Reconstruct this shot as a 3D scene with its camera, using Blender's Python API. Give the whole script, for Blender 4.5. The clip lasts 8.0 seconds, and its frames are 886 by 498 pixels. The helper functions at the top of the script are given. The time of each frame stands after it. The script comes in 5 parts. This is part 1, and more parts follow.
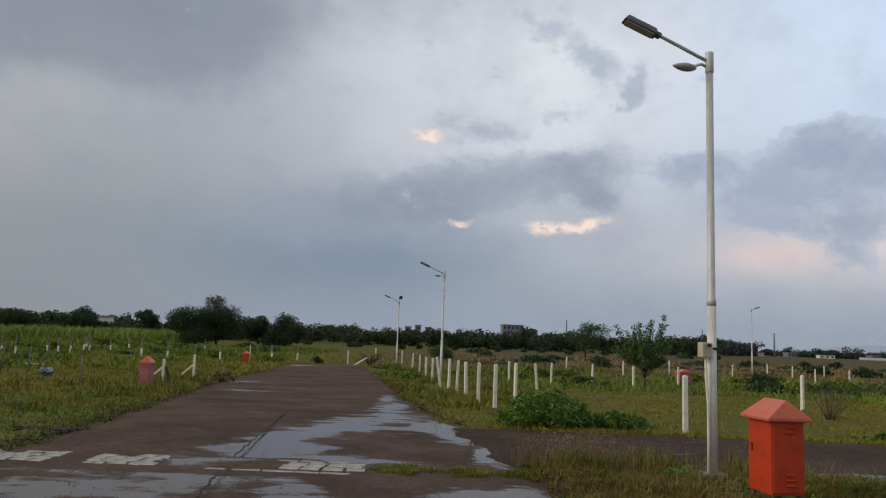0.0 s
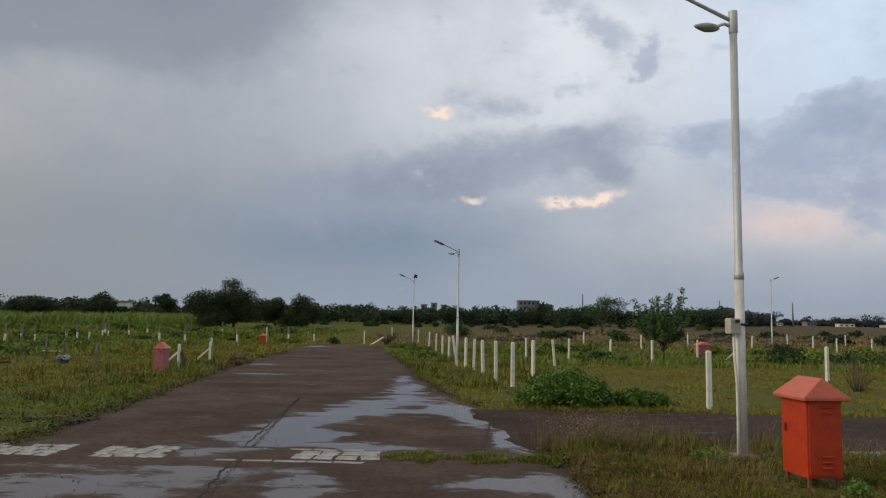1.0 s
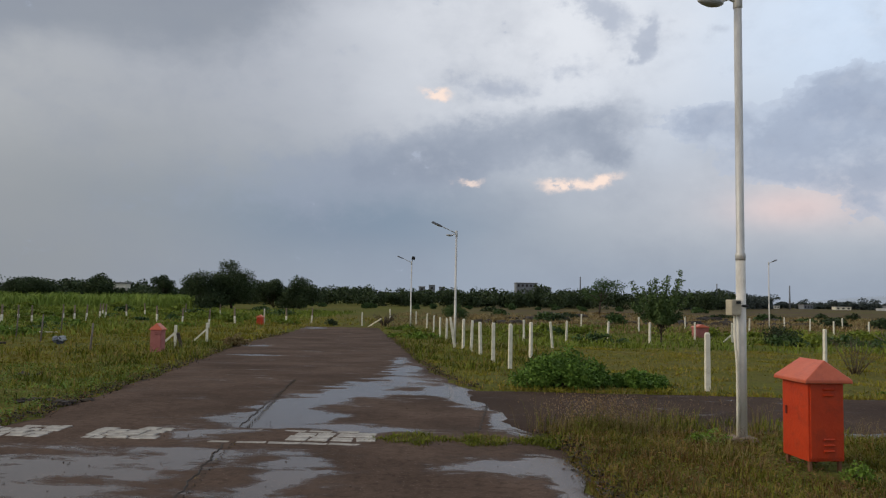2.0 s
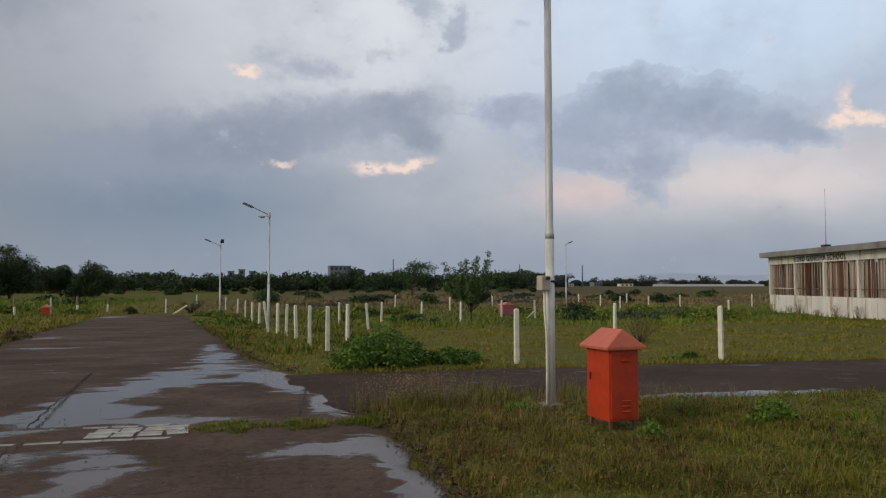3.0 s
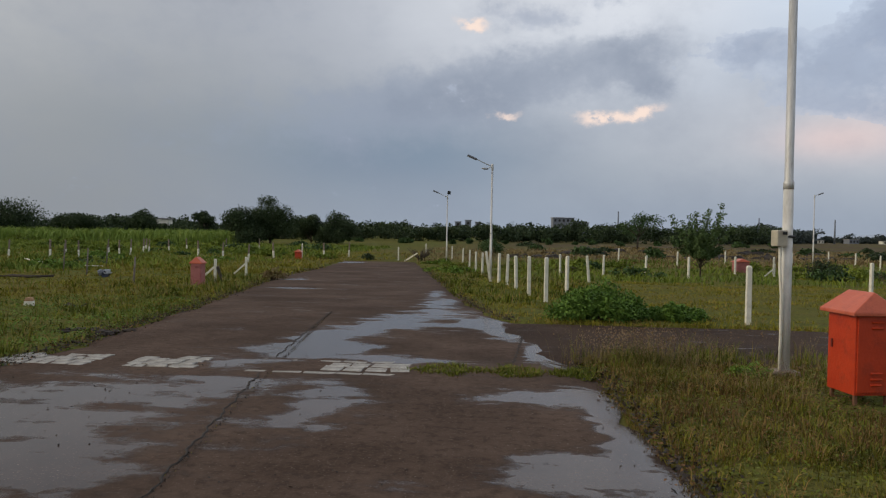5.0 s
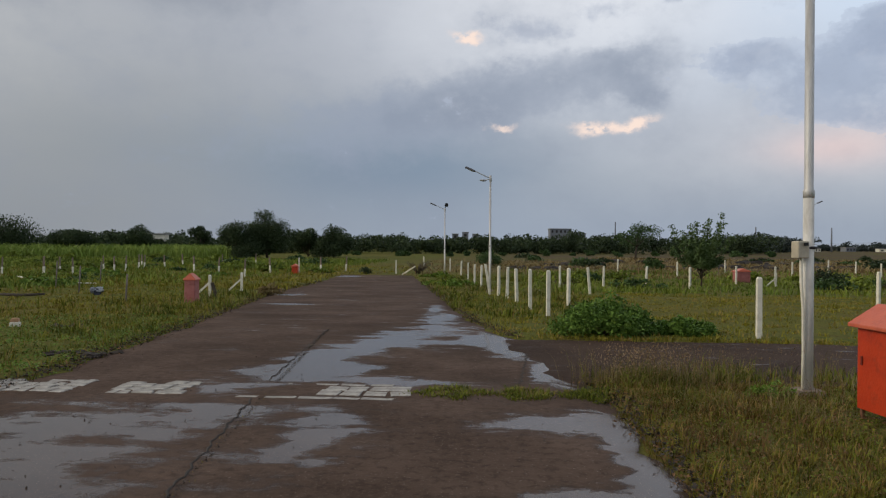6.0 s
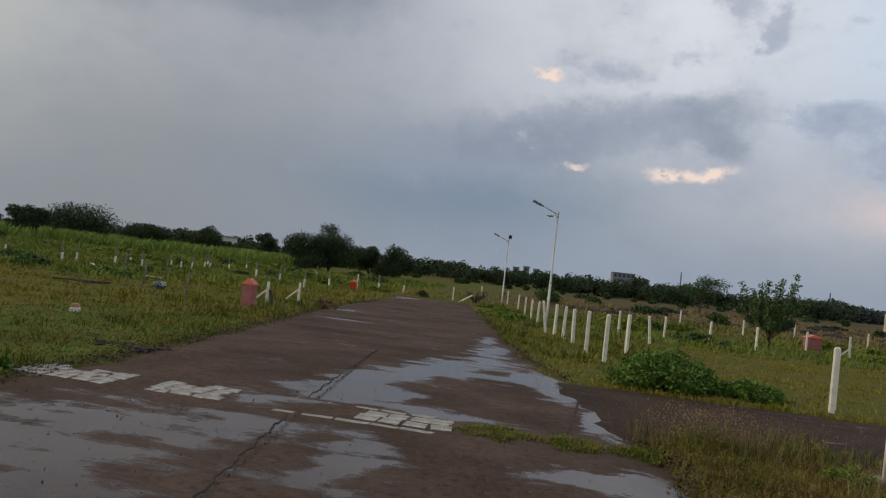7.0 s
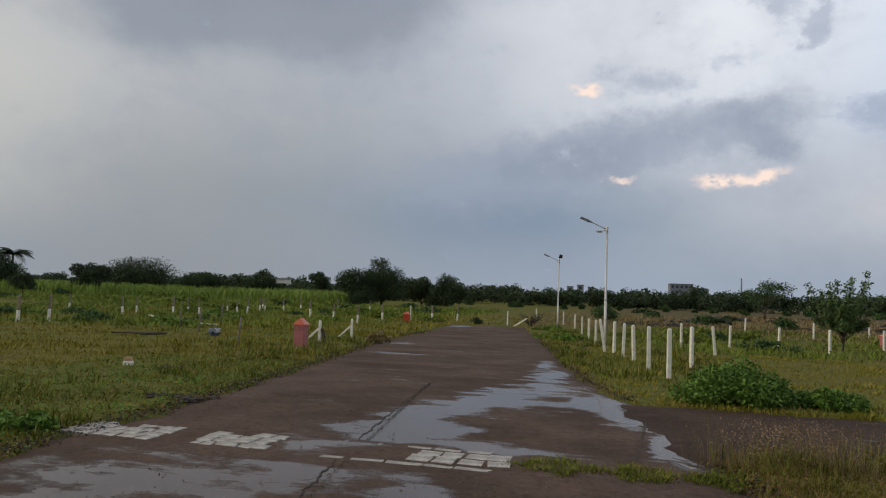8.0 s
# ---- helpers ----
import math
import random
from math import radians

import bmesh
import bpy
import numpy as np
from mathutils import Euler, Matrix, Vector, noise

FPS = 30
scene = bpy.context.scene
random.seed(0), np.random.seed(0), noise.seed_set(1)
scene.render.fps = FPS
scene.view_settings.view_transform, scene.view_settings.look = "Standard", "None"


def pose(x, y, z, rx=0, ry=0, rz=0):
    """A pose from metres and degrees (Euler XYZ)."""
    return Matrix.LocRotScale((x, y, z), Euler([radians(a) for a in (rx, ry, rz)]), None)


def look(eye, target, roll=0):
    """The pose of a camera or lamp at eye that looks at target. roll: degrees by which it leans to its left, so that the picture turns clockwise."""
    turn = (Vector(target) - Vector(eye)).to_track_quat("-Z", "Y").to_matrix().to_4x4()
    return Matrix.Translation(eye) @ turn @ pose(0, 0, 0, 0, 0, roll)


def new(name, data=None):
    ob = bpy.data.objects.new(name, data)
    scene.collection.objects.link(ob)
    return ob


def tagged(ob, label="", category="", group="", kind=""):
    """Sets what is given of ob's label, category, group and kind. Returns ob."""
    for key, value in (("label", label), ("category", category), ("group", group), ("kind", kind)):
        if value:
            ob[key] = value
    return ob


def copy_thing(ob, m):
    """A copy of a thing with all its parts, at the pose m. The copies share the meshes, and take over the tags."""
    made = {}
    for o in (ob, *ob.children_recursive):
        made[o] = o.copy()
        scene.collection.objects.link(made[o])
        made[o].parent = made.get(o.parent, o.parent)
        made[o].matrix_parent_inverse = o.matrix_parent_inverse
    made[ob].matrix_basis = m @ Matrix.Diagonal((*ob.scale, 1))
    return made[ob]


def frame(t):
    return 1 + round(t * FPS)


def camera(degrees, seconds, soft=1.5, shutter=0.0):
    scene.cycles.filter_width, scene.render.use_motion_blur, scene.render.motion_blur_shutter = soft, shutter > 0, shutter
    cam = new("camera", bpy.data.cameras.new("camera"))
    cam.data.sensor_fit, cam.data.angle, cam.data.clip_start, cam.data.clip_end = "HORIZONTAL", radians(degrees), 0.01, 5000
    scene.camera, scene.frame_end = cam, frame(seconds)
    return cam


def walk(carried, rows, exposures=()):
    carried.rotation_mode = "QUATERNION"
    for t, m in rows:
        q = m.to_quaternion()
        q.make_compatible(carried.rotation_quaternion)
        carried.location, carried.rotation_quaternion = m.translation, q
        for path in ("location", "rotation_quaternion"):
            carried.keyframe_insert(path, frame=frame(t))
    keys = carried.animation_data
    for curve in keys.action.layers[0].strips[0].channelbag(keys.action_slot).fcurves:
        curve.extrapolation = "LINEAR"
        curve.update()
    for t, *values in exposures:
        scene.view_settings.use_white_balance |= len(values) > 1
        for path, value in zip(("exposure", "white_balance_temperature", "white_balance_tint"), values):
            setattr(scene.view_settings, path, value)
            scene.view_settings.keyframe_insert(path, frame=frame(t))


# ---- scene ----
cam = camera(63.1, 8.0, soft=1.2)
PATH = [
    (0, (0.114, -0.71, 1.439), (0.044, 1.273, 1.688), 2.3),
    (0.5, (0.052, -0.447, 1.483), (0.071, 1.537, 1.735), 2.4),
    (1, (0.122, -0.352, 1.491), (0.014, 1.636, 1.677), 1.0),
    (1.2, (0.153, -0.331, 1.485), (-0.029, 1.654, 1.642), 1.1),
    (2.3, (0.102, -0.176, 1.466), (0.128, 1.819, 1.604), 1.2),
    (2.5, (0.08, -0.158, 1.45), (0.311, 1.823, 1.6), 1.3),
    (3, (0.047, -0.121, 1.439), (0.457, 1.834, 1.534), -0.0),
    (3.5, (0.076, -0.11, 1.451), (0.433, 1.857, 1.501), -0.1),
    (4, (0.135, -0.207, 1.457), (0.303, 1.786, 1.482), 0.3),
    (4.5, (0.166, -0.196, 1.442), (0.036, 1.8, 1.42), 0.5),
    (4.7, (0.169, -0.153, 1.428), (-0.046, 1.835, 1.381), 0.9),
    (5.8, (0.037, 0.258, 1.46), (-0.09, 2.254, 1.437), 1.6),
    (6, (0.061, 0.343, 1.459), (-0.131, 2.334, 1.449), 0.4),
    (6.5, (0.113, 0.469, 1.452), (-0.213, 2.441, 1.527), 1.9),
    (6.9, (0.093, 0.625, 1.459), (-0.191, 2.604, 1.514), 5.7),
    (7, (0.037, 0.66, 1.459), (-0.326, 2.626, 1.518), 6.5),
    (7.5, (0.022, 0.776, 1.456), (-0.518, 2.701, 1.467), 3.8),
    (8, (0.057, 1.01, 1.473), (-0.447, 2.942, 1.596), 2.1),
]
walk(cam, [(t, look(eye, target, roll)) for t, eye, target, roll in PATH],
     [(0, 0.04), (0.5, -0.07), (1, 0.07), (2.5, 0.11), (3, -0.02), (3.5, -0.08), (4, 0.06), (4.5, 0.08), (6, 0.10), (6.5, 0.16), (7, -0.04), (7.5, 0.09), (8, 0.13)])

# ---------------------------------------------------------------- node helpers
def lin(r, g, b):
    """A colour of the 0..255 display scale as a linear one."""
    f = lambda c: c / 12.92 if c <= 0.04045 else ((c + 0.055) / 1.055) ** 2.4
    return (f(r / 255), f(g / 255), f(b / 255), 1.0)


class Tree:
    """Short words for building a node tree."""

    def __init__(self, tree):
        self.t = tree

    def put(self, sock, value):
        if isinstance(value, bpy.types.NodeSocket):
            self.t.links.new(value, sock)
        else:
            sock.default_value = value

    def math(self, op, a, b=0.0, c=0.0, clamp=False):
        n = self.t.nodes.new("ShaderNodeMath")
        n.operation, n.use_clamp = op, clamp
        for s, v in zip(n.inputs, (a, b, c)):
            self.put(s, v)
        return n.outputs[0]

    def step(self, v, lo, hi):
        n = self.t.nodes.new("ShaderNodeMapRange")
        n.interpolation_type = "SMOOTHSTEP"
        for s, w in zip(n.inputs, (v, lo, hi, 0.0, 1.0)):
            self.put(s, w)
        return n.outputs[0]

    def mix(self, f, a, b):
        n = self.t.nodes.new("ShaderNodeMix")
        n.data_type = "RGBA"
        self.put(n.inputs[0], f), self.put(n.inputs[6], a), self.put(n.inputs[7], b)
        return n.outputs[2]

    def noise(self, vec, scale, detail=4.0, rough=0.55, distort=0.0):
        n = self.t.nodes.new("ShaderNodeTexNoise")
        self.put(n.inputs["Vector"], vec)
        for k, v in (("Scale", scale), ("Detail", detail), ("Roughness", rough), ("Distortion", distort)):
            n.inputs[k].default_value = v
        return n.outputs["Fac"], n.outputs["Color"]

    def scaled(self, vec, x, y, z):
        n = self.t.nodes.new("ShaderNodeVectorMath")
        n.operation = "MULTIPLY"
        self.put(n.inputs[0], vec)
        n.inputs[1].default_value = (x, y, z)
        return n.outputs[0]

    def xyz(self, vec):
        n = self.t.nodes.new("ShaderNodeSeparateXYZ")
        self.put(n.inputs[0], vec)
        return n.outputs

    def blob(self, u, v, u0, v0, su, sv, slope=0.0):
        """A soft bell at (u0, v0), which may be slanted."""
        du = self.math("SUBTRACT", u, u0)
        dv = self.math("SUBTRACT", v, v0)
        if slope:
            dv = self.math("SUBTRACT", dv, self.math("MULTIPLY", du, slope))
        a = self.math("POWER", self.math("ABSOLUTE", self.math("DIVIDE", du, su)), 2.0)
        b = self.math("POWER", self.math("ABSOLUTE", self.math("DIVIDE", dv, sv)), 2.0)
        return self.math("EXPONENT", self.math("MULTIPLY", self.math("ADD", a, b), -1.0))

    def add(self, *some):
        out = some[0]
        for s in some[1:]:
            out = self.math("ADD", out, s)
        return out


# ---------------------------------------------------------------- sky, sun
SUN_AZ, SUN_EL = -105.0, 27.0
world = bpy.data.worlds.new("sky")
scene.world = world
world.use_nodes = True
w = Tree(world.node_tree)
world.node_tree.nodes.clear()
way = world.node_tree.nodes.new("ShaderNodeTexCoord").outputs["Generated"]
wx, wy, wz = w.xyz(way)
az = w.math("MULTIPLY", w.math("ARCTAN2", wx, wy), 57.296)
el = w.math("MULTIPLY", w.math("ARCSINE", wz), 57.296)
flat = w.scaled(way, 1.0, 1.0, 2.3)
n_big, n_big_c = w.noise(flat, 3.2, 5.0, 0.55)
r_, g_, _ = w.xyz(n_big_c)
azw = w.math("ADD", az, w.math("MULTIPLY", w.math("SUBTRACT", r_, 0.5), 12.0))
elw = w.math("ADD", el, w.math("MULTIPLY", w.math("SUBTRACT", g_, 0.5), 6.0))
fine_way = w.scaled(way, 1.0, 1.0, 1.35)
n_mid, n_mid_c = w.noise(fine_way, 7.0, 8.0, 0.6)
n_fine, n_fine_c = w.noise(fine_way, 19.0, 9.0, 0.62)
n_tiny, _ = w.noise(fine_way, 55.0, 6.0, 0.6)
r2, g2, _ = w.xyz(n_fine_c)
azf = w.math("ADD", az, w.math("MULTIPLY", w.math("SUBTRACT", r2, 0.5), 4.0))
elf = w.math("ADD", el, w.math("MULTIPLY", w.math("SUBTRACT", g2, 0.5), 2.6))


def cloud_field(spots, mid, fine, tiny=0.0):
    """Heaps of vapour: rows of azimuth, elevation, width, height, slope and weight, with billows."""
    some = [w.math("MULTIPLY", w.blob(azf, elf, a, e, sa, se, sl), k) for a, e, sa, se, sl, k in spots]
    for value, amount in ((n_mid, mid), (n_fine, fine), (n_tiny, tiny)):
        some.append(w.math("MULTIPLY", w.math("SUBTRACT", value, 0.5), amount))
    return w.add(*some)


def veil(amount, colour):
    global col
    col = w.mix(amount, col, lin(*colour))


sky = world.node_tree.nodes.new("ShaderNodeTexSky")
sky.sky_type, sky.sun_disc = "NISHITA", False
sky.sun_elevation, sky.sun_rotation = radians(SUN_EL), radians(SUN_AZ)
clear = w.scaled(sky.outputs[0], 0.1, 0.1, 0.1)
col = w.mix(0.90, clear, lin(170, 174, 183))
# blue gap, and pale veil towards the zenith
veil(w.math("MULTIPLY", w.blob(azw, elw, 34, 21, 26, 11), 1.0), (205, 223, 245))
veil(w.math("MULTIPLY", w.blob(azw, elw, 5, 20.5, 15, 9), 0.85), (225, 228, 234))
# beige light on the far left, rain-blue band low in the middle
veil(w.math("MULTIPLY", w.blob(azw, elw, -58, 10, 22, 16), 0.95), (198, 197, 190))
veil(w.math("MULTIPLY", w.blob(azw, elw, -30, 7, 15, 7), 0.85), (150, 154, 158))
veil(w.math("MULTIPLY", w.blob(azw, elw, -11, 5.2, 16, 4.6), 0.9), (119, 138, 159))
# warm band low on the right, grey haze at the horizon
veil(w.math("MULTIPLY", w.blob(azw, elw, 36, 7.6, 15, 2.6), 0.9), (222, 212, 210))
veil(w.math("MULTIPLY", w.blob(az, el, 23, 7.0, 4.0, 1.3), 0.7), (226, 203, 200))
veil(w.math("MULTIPLY", w.step(el, 6.5, 1.0), 0.8), (146, 158, 175))
veil(w.math("MULTIPLY", w.blob(az, el, -36, 1.5, 20, 6.0), 0.85), (139, 143, 147))
# big dark cloud with a soft lower edge
dark = w.add(w.blob(azw, elw, -29, 22.0, 17, 6.6, 0.10), w.math("MULTIPLY", w.math("SUBTRACT", n_mid, 0.5), 0.45))
veil(w.math("MULTIPLY", w.step(dark, 0.26, 0.72), 0.92), (140, 147, 158))
veil(w.math("MULTIPLY", w.step(dark, 0.75, 1.15), 0.6), (128, 135, 147))
# broad grey bank that rises to the right
bank = cloud_field([(-10.0, 9.4, 13.0, 3.0, 0.14, 0.75), (0.0, 12.0, 9.0, 2.2, 0.14, 0.95), (8.2, 13.7, 3.4, 1.7, 0.0, 0.8), (10.2, 11.3, 1.7, 1.0, 0.0, 0.8)], 0.9, 1.0, 0.35)
veil(w.math("MULTIPLY", w.step(bank, 0.10, 0.85), 0.74), (146, 156, 173))
veil(w.math("MULTIPLY", w.step(bank, 0.70, 1.30), 0.40), (132, 143, 161))
# the heaped cloud, its low tail and loose shreds
heap = cloud_field([
    (29.0, 13.2, 5.4, 2.7, 0.0, 1.0), (25.2, 14.6, 2.6, 2.0, 0.0, 0.75), (35.0, 12.0, 4.6, 1.8, -0.28, 1.0), (22.0, 12.2, 3.6, 1.7, 0.2, 0.75), (39.0, 10.5, 2.0, 0.8, -0.2, 0.6),
    (17.2, 13.5, 3.2, 1.3, 0.1, 1.1), (22.3, 9.3, 3.2, 0.9, -0.05, 0.85), (27.8, 9.0, 2.6, 1.1, 0.0, 0.85), (28.4, 6.6, 1.5, 1.8, 0.0, 0.6), (24.0, 10.8, 3.5, 1.0, 0.0, 0.5)], 0.95, 1.25, 0.6)
veil(w.math("MULTIPLY", w.step(heap, 0.30, 0.42), 0.50), (176, 187, 206))
veil(w.math("MULTIPLY", w.step(heap, 0.40, 0.95), 0.70), (156, 168, 189))
veil(w.math("MULTIPLY", w.step(heap, 1.00, 1.50), 0.5), (146, 158, 180))
shreds = cloud_field([
    (13.2, 20.2, 0.8, 1.5, 0.0, 0.85), (12.2, 18.6, 0.9, 0.8, 0.6, 0.8), (7.6, 17.8, 2.8, 1.1, -0.2, 0.6), (10.3, 21.4, 1.9, 1.4, -0.4, 0.65),
    (2.2, 16.6, 4.0, 0.9, -0.12, 0.65), (18.5, 20.0, 3.0, 1.0, 0.1, 0.5), (7.0, 23.2, 4.5, 2.0, -0.5, 0.65), (19.5, 17.0, 2.2, 0.9, 0.2, 0.5), (-8.0, 18.0, 6.0, 2.0, 0.1, 0.25)], 1.1, 1.5, 0.7)
veil(w.math("MULTIPLY", w.step(shreds, 0.22, 0.95), 0.66), (158, 168, 187))
# soft mottling and wisps over the whole layer
veil(w.math("MULTIPLY", w.step(n_mid, 0.40, 0.72), 0.24), (132, 141, 158))
veil(w.math("MULTIPLY", w.math("MULTIPLY", w.step(n_fine, 0.48, 0.70), w.math("MULTIPLY", w.step(el, 4.0, 14.0), w.step(az, -14.0, 2.0))), 0.15), (222, 226, 233))
# sunlit rims
rims = w.math("MULTIPLY", w.add(
    w.blob(azf, elf, -3.8, 16.2, 1.5, 0.50, -0.1), w.math("MULTIPLY", w.blob(azf, elf, -1.0, 9.3, 1.4, 0.34), 0.7), w.blob(azf, elf, 6.6, 9.1, 1.9, 0.55), w.blob(azf, elf, 9.6, 9.2, 1.5, 0.55, 0.2),
    w.blob(azf, elf, 42.5, 11.2, 2.6, 0.5, -0.1), w.math("MULTIPLY", w.blob(azf, elf, 41.2, 12.6, 0.6, 1.4), 0.7)), w.step(n_tiny, 0.20, 0.52))
veil(w.math("MULTIPLY", w.step(rims, 0.08, 0.85), 0.85), (240, 219, 208))
veil(w.math("MULTIPLY", w.step(rims, 0.55, 1.0), 0.55), (252, 228, 212))
bg = world.node_tree.nodes.new("ShaderNodeBackground")
w.put(bg.inputs[0], col)
bg.inputs[1].default_value = 1.0
world.node_tree.links.new(bg.outputs[0], world.node_tree.nodes.new("ShaderNodeOutputWorld").inputs[0])

sun = new("sun", bpy.data.lights.new("sun", "SUN"))
sun.data.energy, sun.data.angle, sun.data.color = 1.15, radians(25), (1.0, 0.84, 0.60)
sun.matrix_world = look((0, 0, 50), (-50 * math.sin(radians(SUN_AZ)), -50 * math.cos(radians(SUN_AZ)), 50 - 50 * math.tan(radians(SUN_EL))))

# ---------------------------------------------------------------- materials
def material(name):
    mat = bpy.data.materials.new(name)
    mat.use_nodes = True
    nodes = mat.node_tree.nodes
    return mat, Tree(mat.node_tree), nodes["Principled BSDF"], nodes.new("ShaderNodeTexCoord").outputs["Object"]


def bump(t, bsdf, height, strength, distance):
    n = t.t.nodes.new("ShaderNodeBump")
    n.inputs["Strength"].default_value, n.inputs["Distance"].default_value = strength, distance
    t.put(n.inputs["Height"], height)
    t.put(bsdf.inputs["Normal"], n.outputs[0])


def surface(name, a, b, scale, rough=0.7, metal=0.0, fine=None, grain=0.3, stain=None, stain_scale=1.0, amount=0.5, stretch=(1, 1, 1)):
    """Two tones by noise, with finer grain as relief, and stains of a third tone."""
    mat, t, bsdf, co = material(name)
    co = t.scaled(co, *stretch)
    n1, _ = t.noise(co, scale, 5.0, 0.6)
    n2, _ = t.noise(co, fine or scale * 8, 3.0, 0.6)
    f = t.math("ADD", t.step(n1, 0.3, 0.7), t.math("MULTIPLY", t.math("SUBTRACT", n2, 0.5), 0.6), clamp=True)
    c = t.mix(f, (*a, 1), (*b, 1))
    if stain:
        n3, _ = t.noise(co, stain_scale, 6.0, 0.65, 0.4)
        c = t.mix(t.math("MULTIPLY", t.step(n3, 0.5, 0.68), amount), c, (*stain, 1))
    t.put(bsdf.inputs["Base Color"], c)
    t.put(bsdf.inputs["Roughness"], t.math("ADD", rough, t.math("MULTIPLY", t.math("SUBTRACT", n2, 0.5), 0.2)))
    bsdf.inputs["Metallic"].default_value = metal
    bump(t, bsdf, n2, grain, 0.01)
    return mat


def leafy(name, a, b, dry=None, dry_share=0.0, rough=0.55, patch=0.35):
    """Leaves and blades: each island has a tone of its own, and patches drift over the ground."""
    mat, t, bsdf, co = material(name)
    geo = t.t.nodes.new("ShaderNodeNewGeometry")
    rnd = geo.outputs["Random Per Island"]
    n1, _ = t.noise(geo.outputs["Position"], patch, 4.0, 0.6)
    n1b, _ = t.noise(geo.outputs["Position"], patch * 7.0, 3.0, 0.6)
    f = t.add(t.math("MULTIPLY", rnd, 0.30), t.math("MULTIPLY", t.step(n1, 0.42, 0.58), 0.38), t.math("MULTIPLY", t.step(n1b, 0.42, 0.58), 0.32))
    c = t.mix(f, (*a, 1), (*b, 1))
    if dry:
        pick = t.math("FRACT", t.math("MULTIPLY", rnd, 7.31))
        n2, _ = t.noise(geo.outputs["Position"], patch * 2.2, 3.0, 0.6)
        limit = t.math("MULTIPLY", t.step(n2, 0.35, 0.65), dry_share * 2)
        c = t.mix(t.math("LESS_THAN", pick, limit), c, (*dry, 1))
    t.put(bsdf.inputs["Base Color"], c)
    bsdf.inputs["Roughness"].default_value = rough
    bsdf.inputs["Specular IOR Level"].default_value = 0.10
    return mat


def plain(name, c, rough=0.5, metal=0.0):
    return surface(name, tuple(v * 0.85 for v in c), tuple(min(1, v * 1.1) for v in c), 6.0, rough, metal, grain=0.1)


M_WHITE = surface("whitewashed_concrete", (0.76, 0.73, 0.60), (0.88, 0.85, 0.73), 7.0, 0.8, stain=(0.40, 0.35, 0.25), stain_scale=6.0, amount=0.4)
M_BARE = surface("bare_concrete", (0.20, 0.15, 0.11), (0.30, 0.24, 0.19), 9.0, 0.9)
M_STEEL = surface("galvanised_steel", (0.56, 0.56, 0.55), (0.70, 0.70, 0.68), 12.0, 0.5, 0.2, stain=(0.20, 0.18, 0.16), stain_scale=4.0, amount=0.4, stretch=(1, 1, 0.25))
M_POLE = surface("painted_pole", (0.66, 0.65, 0.60), (0.80, 0.78, 0.72), 9.0, 0.55, stain=(0.30, 0.26, 0.21), stain_scale=5.0, amount=0.4, stretch=(1, 1, 0.4))
M_LAMP = plain("lamp_housing", (0.16, 0.16, 0.17), 0.45, 0.3)
M_LENS = plain("lamp_lens", (0.42, 0.43, 0.44), 0.25)
M_BLACK = plain("black_rubber", (0.02, 0.02, 0.02), 0.6)
M_RED = surface("red_enamel", (0.50, 0.042, 0.009), (0.58, 0.055, 0.012), 5.0, 0.42, stain=(0.22, 0.03, 0.015), stain_scale=6.0, amount=0.4)
M_RED_ROOF = surface("faded_red_enamel", (0.60, 0.125, 0.060), (0.66, 0.155, 0.080), 5.0, 0.4, stain=(0.40, 0.09, 0.06), stain_scale=7.0, amount=0.4)
M_PINK = surface("sun_bleached_red", (0.38, 0.125, 0.115), (0.45, 0.17, 0.155), 5.0, 0.7, stain=(0.26, 0.08, 0.07), stain_scale=6.0, amount=0.5)
M_CREAM = plain("cream_plastic", (0.55, 0.50, 0.38), 0.5)
M_BARK = surface("bark", (0.05, 0.04, 0.03), (0.10, 0.08, 0.06), 14.0, 0.9, grain=0.8)
M_STAKE = surface("grey_wood", (0.14, 0.12, 0.10), (0.22, 0.19, 0.16), 12.0, 0.9)
M_TWIG = surface("dry_twig", (0.09, 0.065, 0.05), (0.15, 0.11, 0.085), 20.0, 0.9)
M_SLAB = surface("pale_concrete_slab", (0.24, 0.22, 0.19), (0.56, 0.53, 0.47), 7.0, 0.65, stain=(0.11, 0.085, 0.065), stain_scale=5.5, amount=0.85)
M_MUD = surface("wet_mud", (0.026, 0.020, 0.015), (0.050, 0.038, 0.028), 3.0, 0.9, grain=0.8)
M_DARKSOIL = surface("dark_tilled_soil", (0.035, 0.028, 0.022), (0.06, 0.048, 0.038), 5.0, 0.85, grain=0.8)
M_WALL = surface("weathered_limewash", (0.74, 0.72, 0.68), (0.86, 0.85, 0.81), 1.5, 0.85, fine=14.0, stain=(0.40, 0.27, 0.15), stain_scale=2.2, amount=0.8, stretch=(1, 1, 0.16))
M_ROOF = surface("grey_roof_slab", (0.22, 0.22, 0.22), (0.32, 0.32, 0.31), 1.2, 0.9, fine=12.0, stain=(0.12, 0.11, 0.10), stain_scale=1.0, amount=0.6)
M_RUST = surface("rusty_bars", (0.14, 0.06, 0.03), (0.24, 0.12, 0.07), 5.0, 0.8, stretch=(1, 1, 0.2))
M_CLOTH = surface("faded_brown_sheet", (0.22, 0.14, 0.10), (0.38, 0.29, 0.23), 2.0, 0.9, stain=(0.12, 0.055, 0.04), stain_scale=1.2, amount=0.7, stretch=(1, 1, 0.12))
